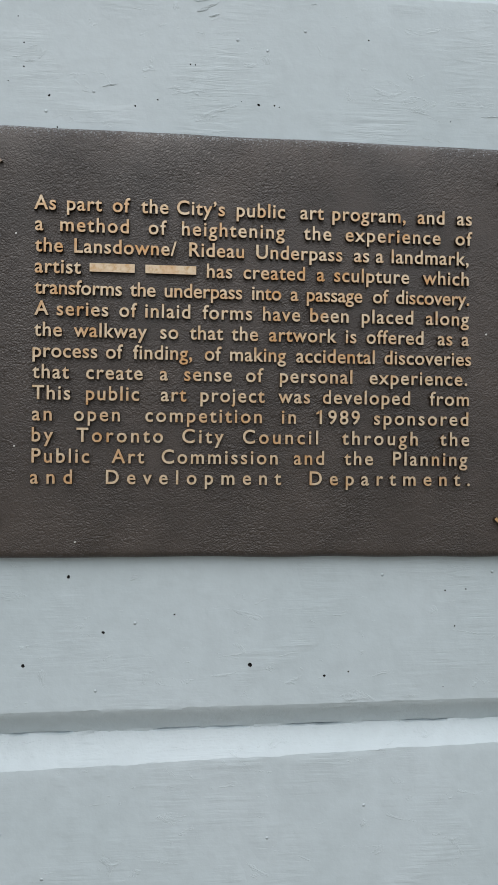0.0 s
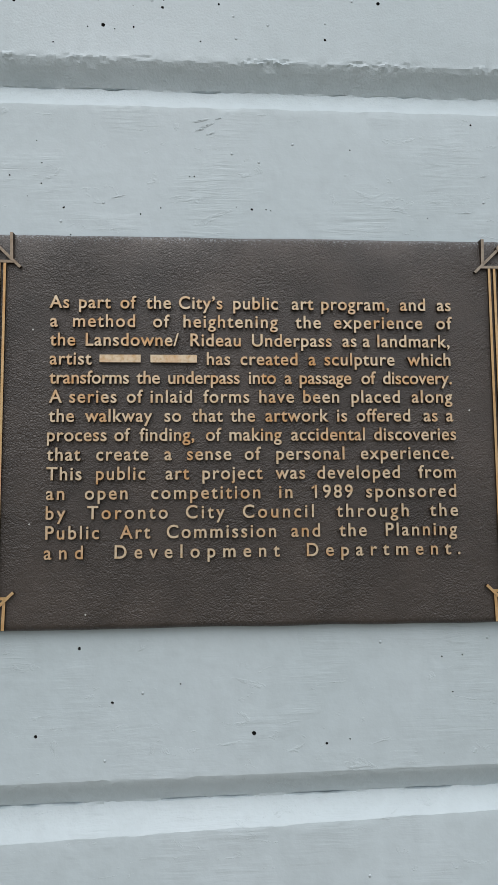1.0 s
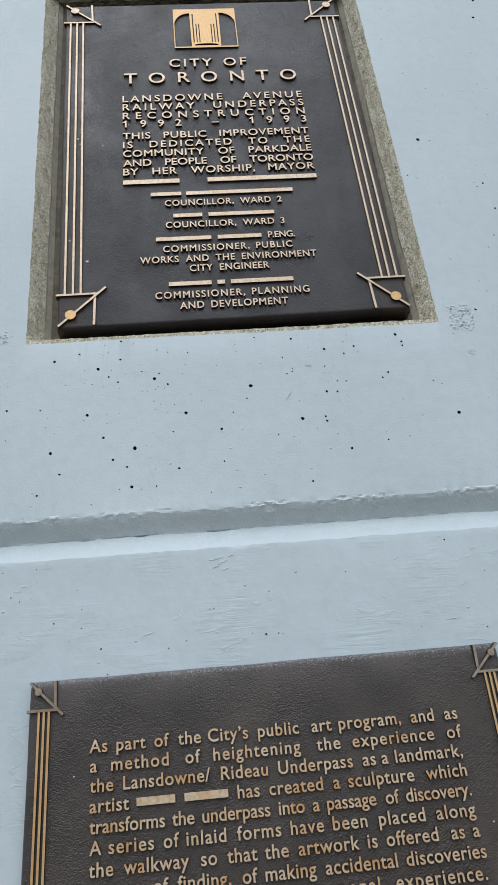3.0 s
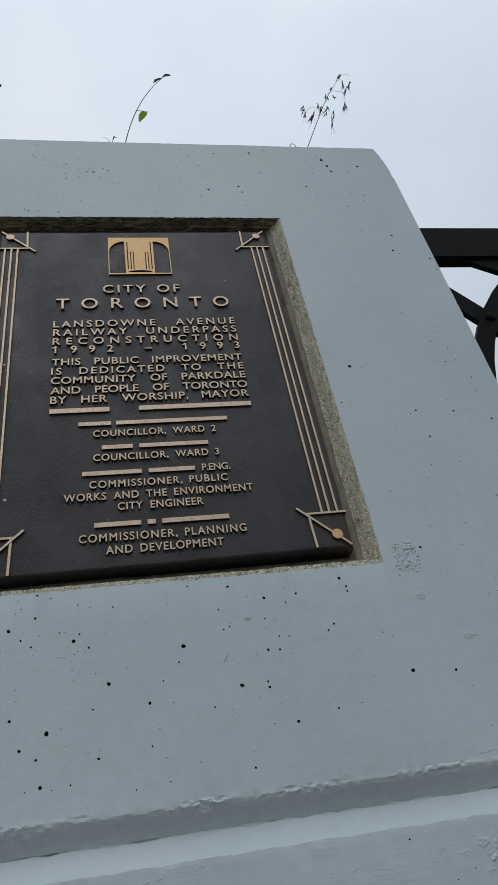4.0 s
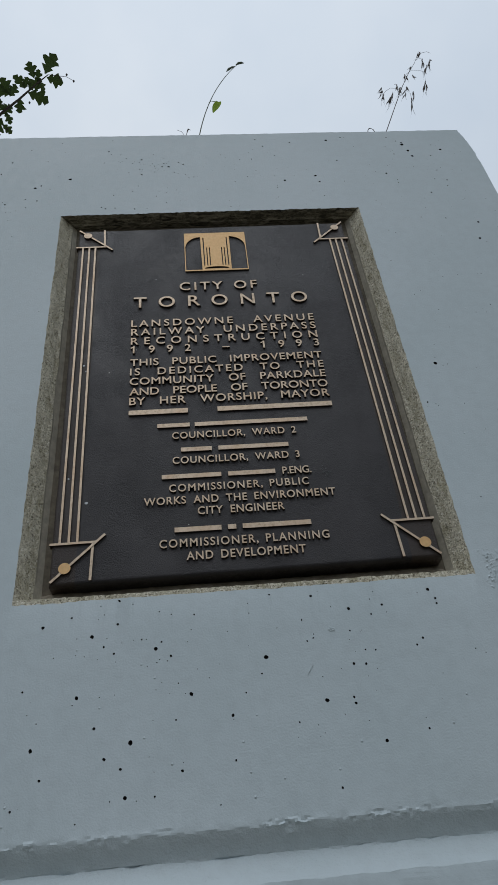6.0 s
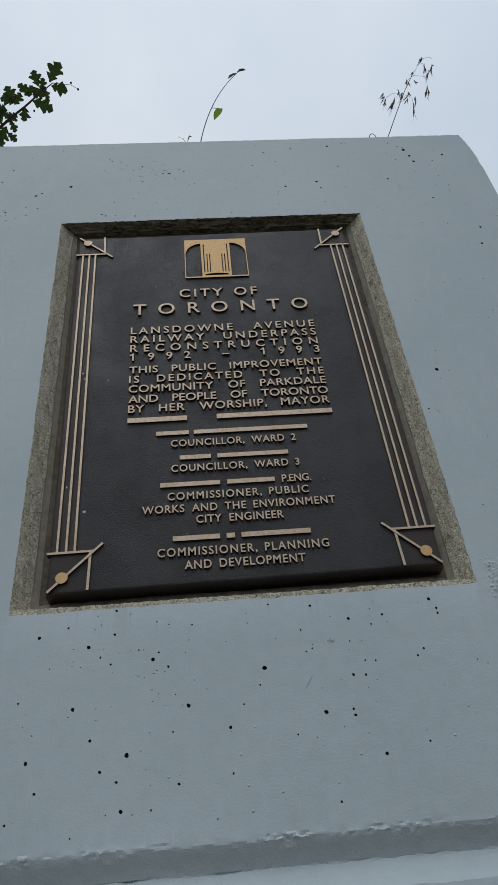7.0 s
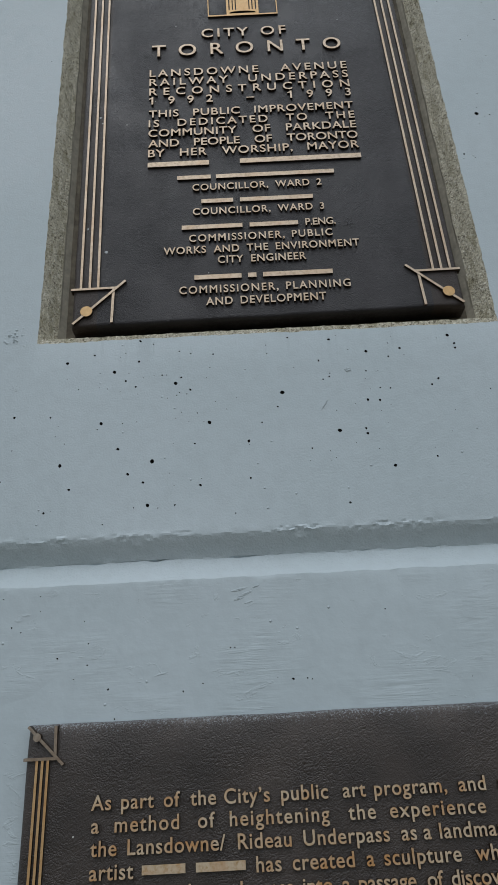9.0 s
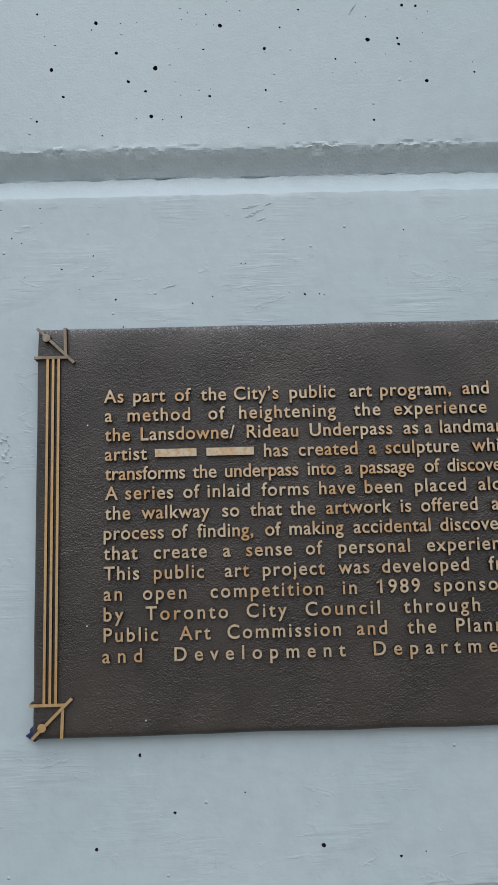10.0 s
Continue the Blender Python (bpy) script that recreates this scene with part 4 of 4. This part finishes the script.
# ---- lower plaque, fixed on the face ----
LO = (-0.2445, 0.2225, 1.3655, 1.7072)
LO_Y = -0.0095
lower = tagged(new("bronze_plaque"), "wide dark bronze plaque with raised golden text on painted concrete", "plaque")
plaque_body("plate", *LO, LO_Y, 0.0115, BRONZE_LOW, 0.006, lower, 0.0034)
for sx, cx in ((1, LO[0]), (-1, LO[1])):
    for sz, cz in ((1, LO[2]), (-1, LO[3])):
        corner_ornament(lower, cx, cz, sx, sz, 0.53, LO_Y, 0.0028, GOLD_STRIP if sz > 0 else DULL_BRONZE, 0.0036, GOLD_STRIP if sz > 0 else DULL_BRONZE)
    side_strips(lower, cx, sx, LO[2] + 0.027, LO[3] - 0.027, (0.0105, 0.0152, 0.0199), 0.0025, LO_Y, GOLD_STRIP)
def cast_row(row, words, starts, fill):
    """A row of the wide plaque's text: words, where each begins and how much width they fill, in millimetres."""
    text_line(lower, words, 0, 0, 1.6390 - 0.016476 * row, 0.0108, LO_Y - 0.0006, GOLD_LOW, starts=[q / 1000 for q in starts], fill=fill / 1000, squeeze=0.97, single=row < 9)


cast_row(0, ["As", "part", "of", "the", "City\u2019s", "public", "art", "program,", "and", "as"], [-186.2, -161, -125.7, -103.6, -75.4, -28, 23.4, 49.6, 120.1, 153.3], 275)
cast_row(1, ["a", "method", "of", "heightening", "the", "experience", "of"], [-185.2, -166, -97.5, -71.3, 26.4, 60.6, 152.3], 274)
cast_row(2, ["the", "Lansdowne/", "Rideau", "Underpass", "as", "a", "landmark,"], [-185.2, -155, -65.3, -11.9, 67.7, 85.8, 98.9], 301)
cast_row(3, ["artist", 35, 40, "has", "created", "a", "sculpture", "which"], [-185.2, -142.9, -99.5, -51.2, -22, 37.5, 51.6, 125.1], 290)
cast_row(4, ["transforms", "the", "underpass", "into", "a", "passage", "of", "discovery."], [-185.2, -111.6, -84.4, -14.9, 16.3, 29.4, 83.8, 103], 302)
cast_row(5, ["A", "series", "of", "inlaid", "forms", "have", "been", "placed", "along"], [-185.2, -168.1, -119.7, -99.5, -54.2, -5.9, 32.4, 74.7, 128.1], 284)
cast_row(6, ["the", "walkway", "so", "that", "the", "artwork", "is", "offered", "as", "a"], [-185.2, -155, -87.5, -64.3, -31, -0.8, 61.7, 78.8, 138.2, 158.4], 275)
cast_row(7, ["process", "of", "finding,", "of", "making", "accidental", "discoveries"], [-186.2, -129.8, -108.6, -52.2, -32, 21.4, 93.9], 308)
cast_row(8, ["that", "create", "a", "sense", "of", "personal", "experience."], [-186.2, -144.9, -87.5, -68.3, -19, 8.3, 81.8], 274)
cast_row(9, ["This", "public", "art", "project", "was", "developed", "from"], [-186.2, -144.9, -86.5, -55.2, 7.2, 43.5, 132.2], 276)
cast_row(10, ["an", "open", "competition", "in", "1989", "sponsored"], [-186.2, -154, -98.5, 10.3, 38.5, 85.8], 272)
cast_row(11, ["by", "Toronto", "City", "Council", "through", "the"], [-186.2, -151.9, -69.3, -21, 59.6, 141.2], 268)
cast_row(12, ["Public", "Art", "Commission", "and", "the", "Planning"], [-186.2, -124.7, -85.4, 20.3, 61.7, 102], 276)
cast_row(13, ["and", "Development", "Department."], [-187.2, -128.8, 33.4], 306)

# dried wall paint spattered on the plates
rng = random.Random(5)


def spatter(name, x, z, r, y, mat, label, n=11):
    bm = bmesh.new()
    c = bm.verts.new((x, y - 0.0009, z))
    rim = [bm.verts.new((x + r * math.cos(6.2832 * i / n) * rng.uniform(0.55, 1.3), y + 0.0004, z + r * math.sin(6.2832 * i / n) * rng.uniform(0.5, 1.2))) for i in range(n)]
    for i in range(n):
        bm.faces.new([c, rim[i], rim[(i + 1) % n]])
    bmesh.ops.recalc_face_normals(bm, faces=bm.faces)
    tagged(mesh_object(name, bm, mat, smooth=True), label, "paint spot")


for x, z, r in ((-0.2005, 2.2365, 0.0028), (-0.2175, 2.4690, 0.0026), (-0.2140, 2.4580, 0.0018), (-0.2245, 2.2742, 0.0022)):
    spatter("paint_spot", x, z, r, UP_Y, DRIP, "small dried drop of pale paint on the tall plaque")
bm = bmesh.new()
for _ in range(46):      # a scuff of many fine scratches round one point
    a, far = rng.uniform(0, 6.283), abs(rng.gauss(0, 0.0042))
    x, z = 0.0985 + far * math.cos(a), 2.2640 + far * math.sin(a)
    reach = rng.uniform(0.0005, 0.0018)
    slab_bar(bm, (x, z), (x + reach * math.cos(a), z + reach * math.sin(a)), rng.uniform(0.0003, 0.0007), UP_Y - 0.0005, UP_Y + 0.001)
bmesh.ops.recalc_face_normals(bm, faces=bm.faces)
tagged(mesh_object("scuff_mark", bm, make_plain("dull_scuff", (0.10, 0.10, 0.105), (0.24, 0.24, 0.25), 700, 0.7)), "grey star-shaped scuff mark on the tall plaque", "scuff mark", kind="stuff")
spatter("paint_spot", -0.2425, 1.3690, 0.0070, LO_Y + 0.006, SMEAR, "navy paint smear at the wide plaque's corner")

# ---- black steel railing behind the pier ----
railing = tagged(new("steel_railing"), "black steel railing with bolted ring and braces beside the pier", "railing")
RY = 0.25
bm = bmesh.new()
box(bm, RIGHT + 0.004, 3.6, RY, RY + 0.030, 3.058, 3.171)
bmesh.ops.bevel(bm, geom=list(bm.edges), offset=0.004, segments=2, affect="EDGES")
part("top_rail", bm, STEEL, railing)
bm = bmesh.new()
box(bm, RIGHT + 0.004, 3.6, RY - 0.005, RY + 0.030, 3.040, 3.0575)
bmesh.ops.bevel(bm, geom=list(bm.edges), offset=0.003, segments=2, affect="EDGES")
part("rail_flange", bm, STEEL, railing)
bm = bmesh.new()
box(bm, RIGHT + 0.004, 3.6, RY, RY + 0.06, 1.95, 2.03)
bmesh.ops.bevel(bm, geom=list(bm.edges), offset=0.004, segments=2, affect="EDGES")
part("bottom_rail", bm, STEEL, railing)
RING = (1.3575, 2.4555, 0.7065)


def flat_ring(bm, cx, cz, ro, ri, y0, y1, n=72):
    vs = [[bm.verts.new((cx + r * math.cos(6.28319 * i / n), y, cz + r * math.sin(6.28319 * i / n))) for i in range(n)] for r, y in ((ro, y0), (ri, y0), (ri, y1), (ro, y1))]
    for k in range(4):
        a, c = vs[k], vs[(k + 1) % 4]
        for i in range(n):
            bm.faces.new([a[i], a[(i + 1) % n], c[(i + 1) % n], c[i]])


bm = bmesh.new()
flat_ring(bm, RING[0], RING[1], RING[2], RING[2] - 0.042, RY + 0.0, RY + 0.018)
bmesh.ops.recalc_face_normals(bm, faces=bm.faces)
part("ring", bm, STEEL, railing)


def brace(a, c, w, y):
    d = Vector((c[0] - a[0], c[1] - a[1])).normalized()
    s = Vector((-d.y, d.x)) * w / 2
    bm = bmesh.new()
    vs = [bm.verts.new((p[0] + k * s.x, yy, p[1] + k * s.y)) for yy in (y, y + 0.014) for p, k in ((a, -1), (c, -1), (c, 1), (a, 1))]
    for q in ((0, 1, 2, 3), (7, 6, 5, 4), (0, 4, 5, 1), (1, 5, 6, 2), (2, 6, 7, 3), (3, 7, 4, 0)):
        bm.faces.new([vs[i] for i in q])
    bmesh.ops.recalc_face_normals(bm, faces=bm.faces)
    part("brace", bm, STEEL, railing)


brace((0.554, 3.103), (0.800, 2.785), 0.048, RY + 0.002)
brace((0.694, 3.127), (1.144, 2.862), 0.050, RY + 0.004)
for bx, bz in ((0.778, 2.821),):
    bm = bmesh.new()
    bmesh.ops.create_uvsphere(bm, u_segments=16, v_segments=8, radius=0.0115)
    for v in bm.verts:
        v.co = (bx + v.co.x, RY - 0.004 + 0.4 * v.co.y, bz + v.co.z)
    part("bolt", bm, STEEL, railing, smooth=True)


# ---- weeds on top of the pier ----
def curve_points(a, b, c, n):
    a, b, c = Vector(a), Vector(b), Vector(c)
    return [(1 - t) ** 2 * a + 2 * t * (1 - t) * b + t * t * c for t in [i / n for i in range(n + 1)]]


def heart_leaf(bm, root, tip, width, fold):
    root, tip = Vector(root), Vector(tip)
    d = tip - root
    side = Vector((-d.z, 0, d.x)).normalized() * width
    mid, lefts, rights = [], [], []
    for i in range(9):
        t = i / 8
        w = math.sin(math.pi * min(1, t * 0.8 + 0.2)) ** 0.9 if t < 1 else 0
        p = root + d * t
        mid.append(bm.verts.new(p))
        lefts.append(bm.verts.new(p + side * w * 0.55 + Vector((0, -fold * w, 0))))
        rights.append(bm.verts.new(p - side * w * 0.45 + Vector((0, -fold * w, 0))))
    for i in range(8):
        bm.faces.new([mid[i], mid[i + 1], lefts[i + 1], lefts[i]])
        bm.faces.new([mid[i + 1], mid[i], rights[i], rights[i + 1]])


weed = tagged(new("weed"), "thin curved weed stem with one yellow-green leaf on the pier's top", "weed")
bm = bmesh.new()
pts = curve_points((-0.035, 0.05, TOP), (-0.010, 0.05, 3.366), (0.083, 0.05, 3.514), 22)
tube(bm, pts, [0.0013 - 0.0006 * i / 22 for i in range(23)], 7)
part("stem", bm, STEM, weed, smooth=True)
bm = bmesh.new()
tube(bm, [(0.053, 0.05, 3.476), (0.059, 0.05, 3.488), (0.068, 0.05, 3.498), (0.075, 0.05, 3.503)], [0.0008, 0.0032, 0.0026, 0.0006], 8)
tube(bm, [(0.078, 0.05, 3.510), (0.085, 0.049, 3.517), (0.093, 0.049, 3.519), (0.099, 0.049, 3.517)], [0.0008, 0.0032, 0.0028, 0.0005], 8)
part("bud", bm, STEM, weed, "dark closed bud", smooth=True)
bm = bmesh.new()
heart_leaf(bm, (0.025, 0.05, 3.328), (0.009, 0.046, 3.268), 0.017, 0.003)
tube(bm, [(0.003, 0.05, 3.324), (0.008, 0.05, 3.332), (0.024, 0.05, 3.328)], [0.0007] * 3, 6)
part("leaf", bm, BRIGHT_LEAF, weed, "yellow-green heart-shaped leaf", smooth=True)

twig = tagged(new("weed"), "tiny dry weed sprig on the pier's top", "weed")
bm = bmesh.new()
tube(bm, [(-0.052, 0.045, TOP), (-0.053, 0.045, 3.17), (-0.050, 0.045, 3.196)], [0.0008, 0.0007, 0.0005], 6)
tube(bm, [(-0.053, 0.045, 3.165), (-0.062, 0.045, 3.19), (-0.072, 0.045, 3.198)], [0.0005] * 3, 6)
tube(bm, [(-0.052, 0.045, 3.18), (-0.048, 0.045, 3.20), (-0.042, 0.045, 3.196)], [0.0006, 0.0016, 0.0004], 6)
part("stem", bm, STRAW, twig, smooth=True)

grass = tagged(new("grass_stalk"), "dry grass stalk with drooping seed heads on the pier's top", "grass")
bm = bmesh.new()
STALK = ((349, TOP * 1000), (386, 3186), (430, 3296), (467, 3387), (501, 3461), (526, 3509), (551, 3571))      # x and z in millimetres
tube(bm, [(x / 1000, 0.05, z / 1000) for x, z in STALK], [0.0011, 0.0011, 0.0010, 0.0009, 0.0007, 0.0005, 0.0003], 6)
part("stem", bm, STRAW, grass, smooth=True)
rng = random.Random(21)


def spikelet(bm, p, d, length):
    """A few overlapping husks with fine awns."""
    for k in range(4):
        e = (d + Vector((rng.uniform(-0.22, 0.22), rng.uniform(-0.3, 0.3), rng.uniform(-0.12, 0.12)))).normalized()
        q = p + d * length * (0.06 + 0.14 * k)
        reach = length * rng.uniform(0.42, 0.55)
        tube(bm, [q, q + e * reach * 0.35, q + e * reach * 0.7, q + e * reach], [0.0003, 0.0014, 0.0011, 0.0002], 6)
        a = q + e * reach
        b = a + (e + Vector((rng.uniform(-0.35, 0.35), rng.uniform(-0.2, 0.2), rng.uniform(-0.15, 0.15)))).normalized() * length * 0.34
        tube(bm, [a, b], [0.00028, 0.0001], 4)


TWIGS = (((453, 3354), (452, 3385), (442, 3397), (430, 3391), (417, 3375)), ((453, 3354), (453, 3377), (448, 3382), (442, 3371)), ((466, 3370), (477, 3373), (484, 3367), (483, 3350)),
         ((492, 3450), (506, 3461), (524, 3448), (531, 3431), (529, 3413)), ((502, 3461), (494, 3458), (487, 3444)), ((532, 3521), (552, 3552), (565, 3551), (569, 3532)),
         ((540, 3540), (551, 3542), (552, 3530), (546, 3508)))
bm = bmesh.new()
for twist, line in enumerate(TWIGS):
    tube(bm, [(x / 1000, 0.05 + 0.004 * i * (-1) ** twist, z / 1000) for i, (x, z) in enumerate(line)], [0.0004] * len(line), 4)
for x, z, dx, dz in ((418, 3378, -18, -49), (421, 3372, -17, -53), (413, 3373, -15, -38), (442, 3371, -31, -69), (435, 3355, -15, -37), (452, 3388, -6, -33), (463, 3387, -14, -38), (458, 3376, -7, -35),
                     (484, 3401, -25, -66), (475, 3384, -6, -36), (480, 3348, -10, -59), (484, 3353, -4, -38), (529, 3413, -15, -45), (529, 3413, -5, -39), (485, 3444, -7, -29), (491, 3450, -3, -29),
                     (499, 3432, -4, -43), (514, 3491, -14, -33), (546, 3558, -14, -46), (554, 3565, -16, -41), (553, 3539, -13, -58), (569, 3532, -8, -43), (569, 3526, -15, -49), (552, 3489, -20, -47)):
    d = Vector((dx, rng.uniform(-8, 8), dz)) / 1000
    spikelet(bm, Vector((x / 1000, 0.05 + rng.uniform(-0.008, 0.008), z / 1000)), d.normalized(), d.length)
part("seed_head", bm, STRAW, grass, "dark drooping spikelets")

blade = tagged(new("grass_tuft"), "small bent dry grass tuft on the pier's top", "grass")
bm = bmesh.new()
tube(bm, [(0.342, 0.05, TOP), (0.344, 0.05, 3.187), (0.348, 0.05, 3.196), (0.353, 0.05, 3.198), (0.357, 0.05, 3.192), (0.362, 0.05, 3.160)], [0.0009] * 5 + [0.0005], 6)
part("stem", bm, STRAW, blade, smooth=True)

# ---- oak tree behind the pier ----
oak = tagged(new("oak_tree"), "oak tree with dark green lobed leaves behind the pier", "tree")
TRUNK = Vector((-4.3, 2.2, 0))
bm = bmesh.new()
tube(bm, [TRUNK + Vector(p) for p in ((0, 0, 0), (0.03, 0.02, 1.0), (-0.02, 0.05, 2.4), (0.06, 0, 3.8), (0.1, -0.05, 5.2), (0.02, 0, 6.6))], [0.24, 0.19, 0.16, 0.13, 0.09, 0.03], 12)
part("trunk", bm, BARK, oak, smooth=True)
rng = random.Random(3)


def oak_leaf(bm, root, d, up, size):
    """A flat lobed leaf, slightly folded along its rib."""
    d, up = d.normalized(), up.normalized()
    s = d.cross(up).normalized()
    up = s.cross(d)
    mid, sides = [], ([], [])
    prof = (0.03, 0.08, 0.24, 0.29, 0.15, 0.36, 0.43, 0.34, 0.17, 0.25, 0.19, 0.03)
    for i, w in enumerate(prof):
        t = i / (len(prof) - 1)
        p = root + d * size * t + up * size * 0.10 * math.sin(math.pi * t)
        mid.append(bm.verts.new(p))
        lean = 0.07 if w > 0.3 else 0.04 if w > 0.22 else -0.02
        for k, lst in ((1, sides[0]), (-1, sides[1])):
            lst.append(bm.verts.new(p + s * k * size * w * rng.uniform(0.85, 1.15) + d * size * lean + up * size * w * 0.22))
    for i in range(len(prof) - 1):
        bm.faces.new([mid[i], mid[i + 1], sides[0][i + 1], sides[0][i]])
        bm.faces.new([mid[i + 1], mid[i], sides[1][i], sides[1][i + 1]])


wood, crown = bmesh.new(), bmesh.new()


def leafy(path, count, size, spread):
    for _ in range(count):
        i = rng.randrange(1, len(path))
        p = path[i - 1].lerp(path[i], rng.random())
        d = (path[i] - path[i - 1]).normalized() + Vector((rng.uniform(-1, 1), rng.uniform(-1, 1), rng.uniform(-0.8, 0.6))) * spread
        oak_leaf(crown, p, d, Vector((rng.uniform(-0.6, 0.6), rng.uniform(-0.6, 0.6), 1)), size * rng.uniform(0.75, 1.15))


# the limb that reaches over towards the pier; its end is laid out on a plane of twigs, in hundredths of a leaf plane
TWIG, RIGHTWARD, UPWARD = Vector((-0.762, 0.868, 5.212)), Vector((0.263, 0.012, 0.040)), Vector((0.040, -0.220, 0.090))


def spot(u, v):
    return TWIG + RIGHTWARD * u + UPWARD * v


limb = curve_points(TRUNK + Vector((0.08, 0, 3.6)), (-2.6, 1.7, 4.9), spot(-1.19, -1.02), 20)
tube(wood, limb, [0.05 - 0.042 * i / 20 for i in range(21)], 7)
leafy(limb[6:18], 90, 0.11, 0.9)
tube(wood, [spot(-1.19, -1.02), spot(-0.59, -0.48), spot(-0.29, -0.25), spot(0, 0), spot(0.21, 0.16)], [0.008, 0.0065, 0.005, 0.004, 0.002], 6)
tube(wood, [spot(0.21, 0.16), spot(0.54, 0.11), spot(0.67, 0.03)], [0.0018, 0.0012, 0.001], 5)
for u, v in ((0.54, 0.15), (0.67, 0.03), (0.42, 0.10), (-0.12, -0.33), (-0.53, -0.80)):
    tube(wood, [spot(u, v + 0.02), spot(u, v), spot(u, v - 0.03)], [0.002, 0.0055, 0.002], 7)
for u, v, du, dv in ((-0.04, 0.11, -0.09, 0.29), (0.16, 0.18, 0.18, 0.33), (0.19, 0.11, 0.29, -0.11), (0.09, 0.08, -0.20, -0.15), (0.04, 0.10, 0.10, -0.22), (-0.14, -0.15, 0.32, -0.18),
                     (-0.21, -0.07, -0.18, 0.22), (-0.21, -0.07, 0.06, 0.20), (-0.47, -0.17, -0.14, 0.30), (-0.47, -0.17, -0.25, 0.10), (-0.47, -0.20, 0.10, 0.20), (-0.29, -0.25, -0.02, -0.25),
                     (-0.55, -0.45, -0.22, 0.16), (-0.55, -0.50, 0.08, -0.22), (-0.60, -0.52, 0.16, 0.14), (-0.62, -0.60, -0.14, -0.24), (-0.60, -0.72, 0.14, -0.16), (0.02, 0.05, 0.02, 0.20),
                     (-0.75, -0.60, -0.2, 0.25), (-0.85, -0.7, -0.1, 0.3), (-0.8, -0.75, 0.1, -0.3), (-0.95, -0.85, -0.25, 0.1), (-0.7, -0.55, -0.15, 0.35), (-0.6, -0.3, -0.3, 0.1)):
    d = RIGHTWARD * du + UPWARD * dv
    face = Vector((0.18, -0.40, -0.90)) + Vector((rng.uniform(-0.45, 0.45), rng.uniform(-0.45, 0.45), rng.uniform(-0.3, 0.3)))
    oak_leaf(crown, spot(u, v), d, -face, d.length * rng.uniform(1.0, 1.15))
for k in range(26):
    a = TRUNK + Vector((0.05, 0, rng.uniform(3.4, 6.2)))
    az = rng.uniform(0, 6.283)
    end = a + Vector((math.cos(az) * rng.uniform(0.7, 1.5), math.sin(az) * rng.uniform(0.7, 1.5), rng.uniform(0.1, 0.9)))
    br = curve_points(a, a.lerp(end, 0.5) + Vector((0, 0, 0.15)), end, 8)
    tube(wood, br, [0.035 - 0.004 * i for i in range(9)], 6)
    leafy(br[2:], 60, 0.12, 1.1)
part("limbs", wood, BARK, oak, smooth=True)
tagged(part("crown", crown, LEAF, oak, "dark green lobed leaves"), kind="stuff")
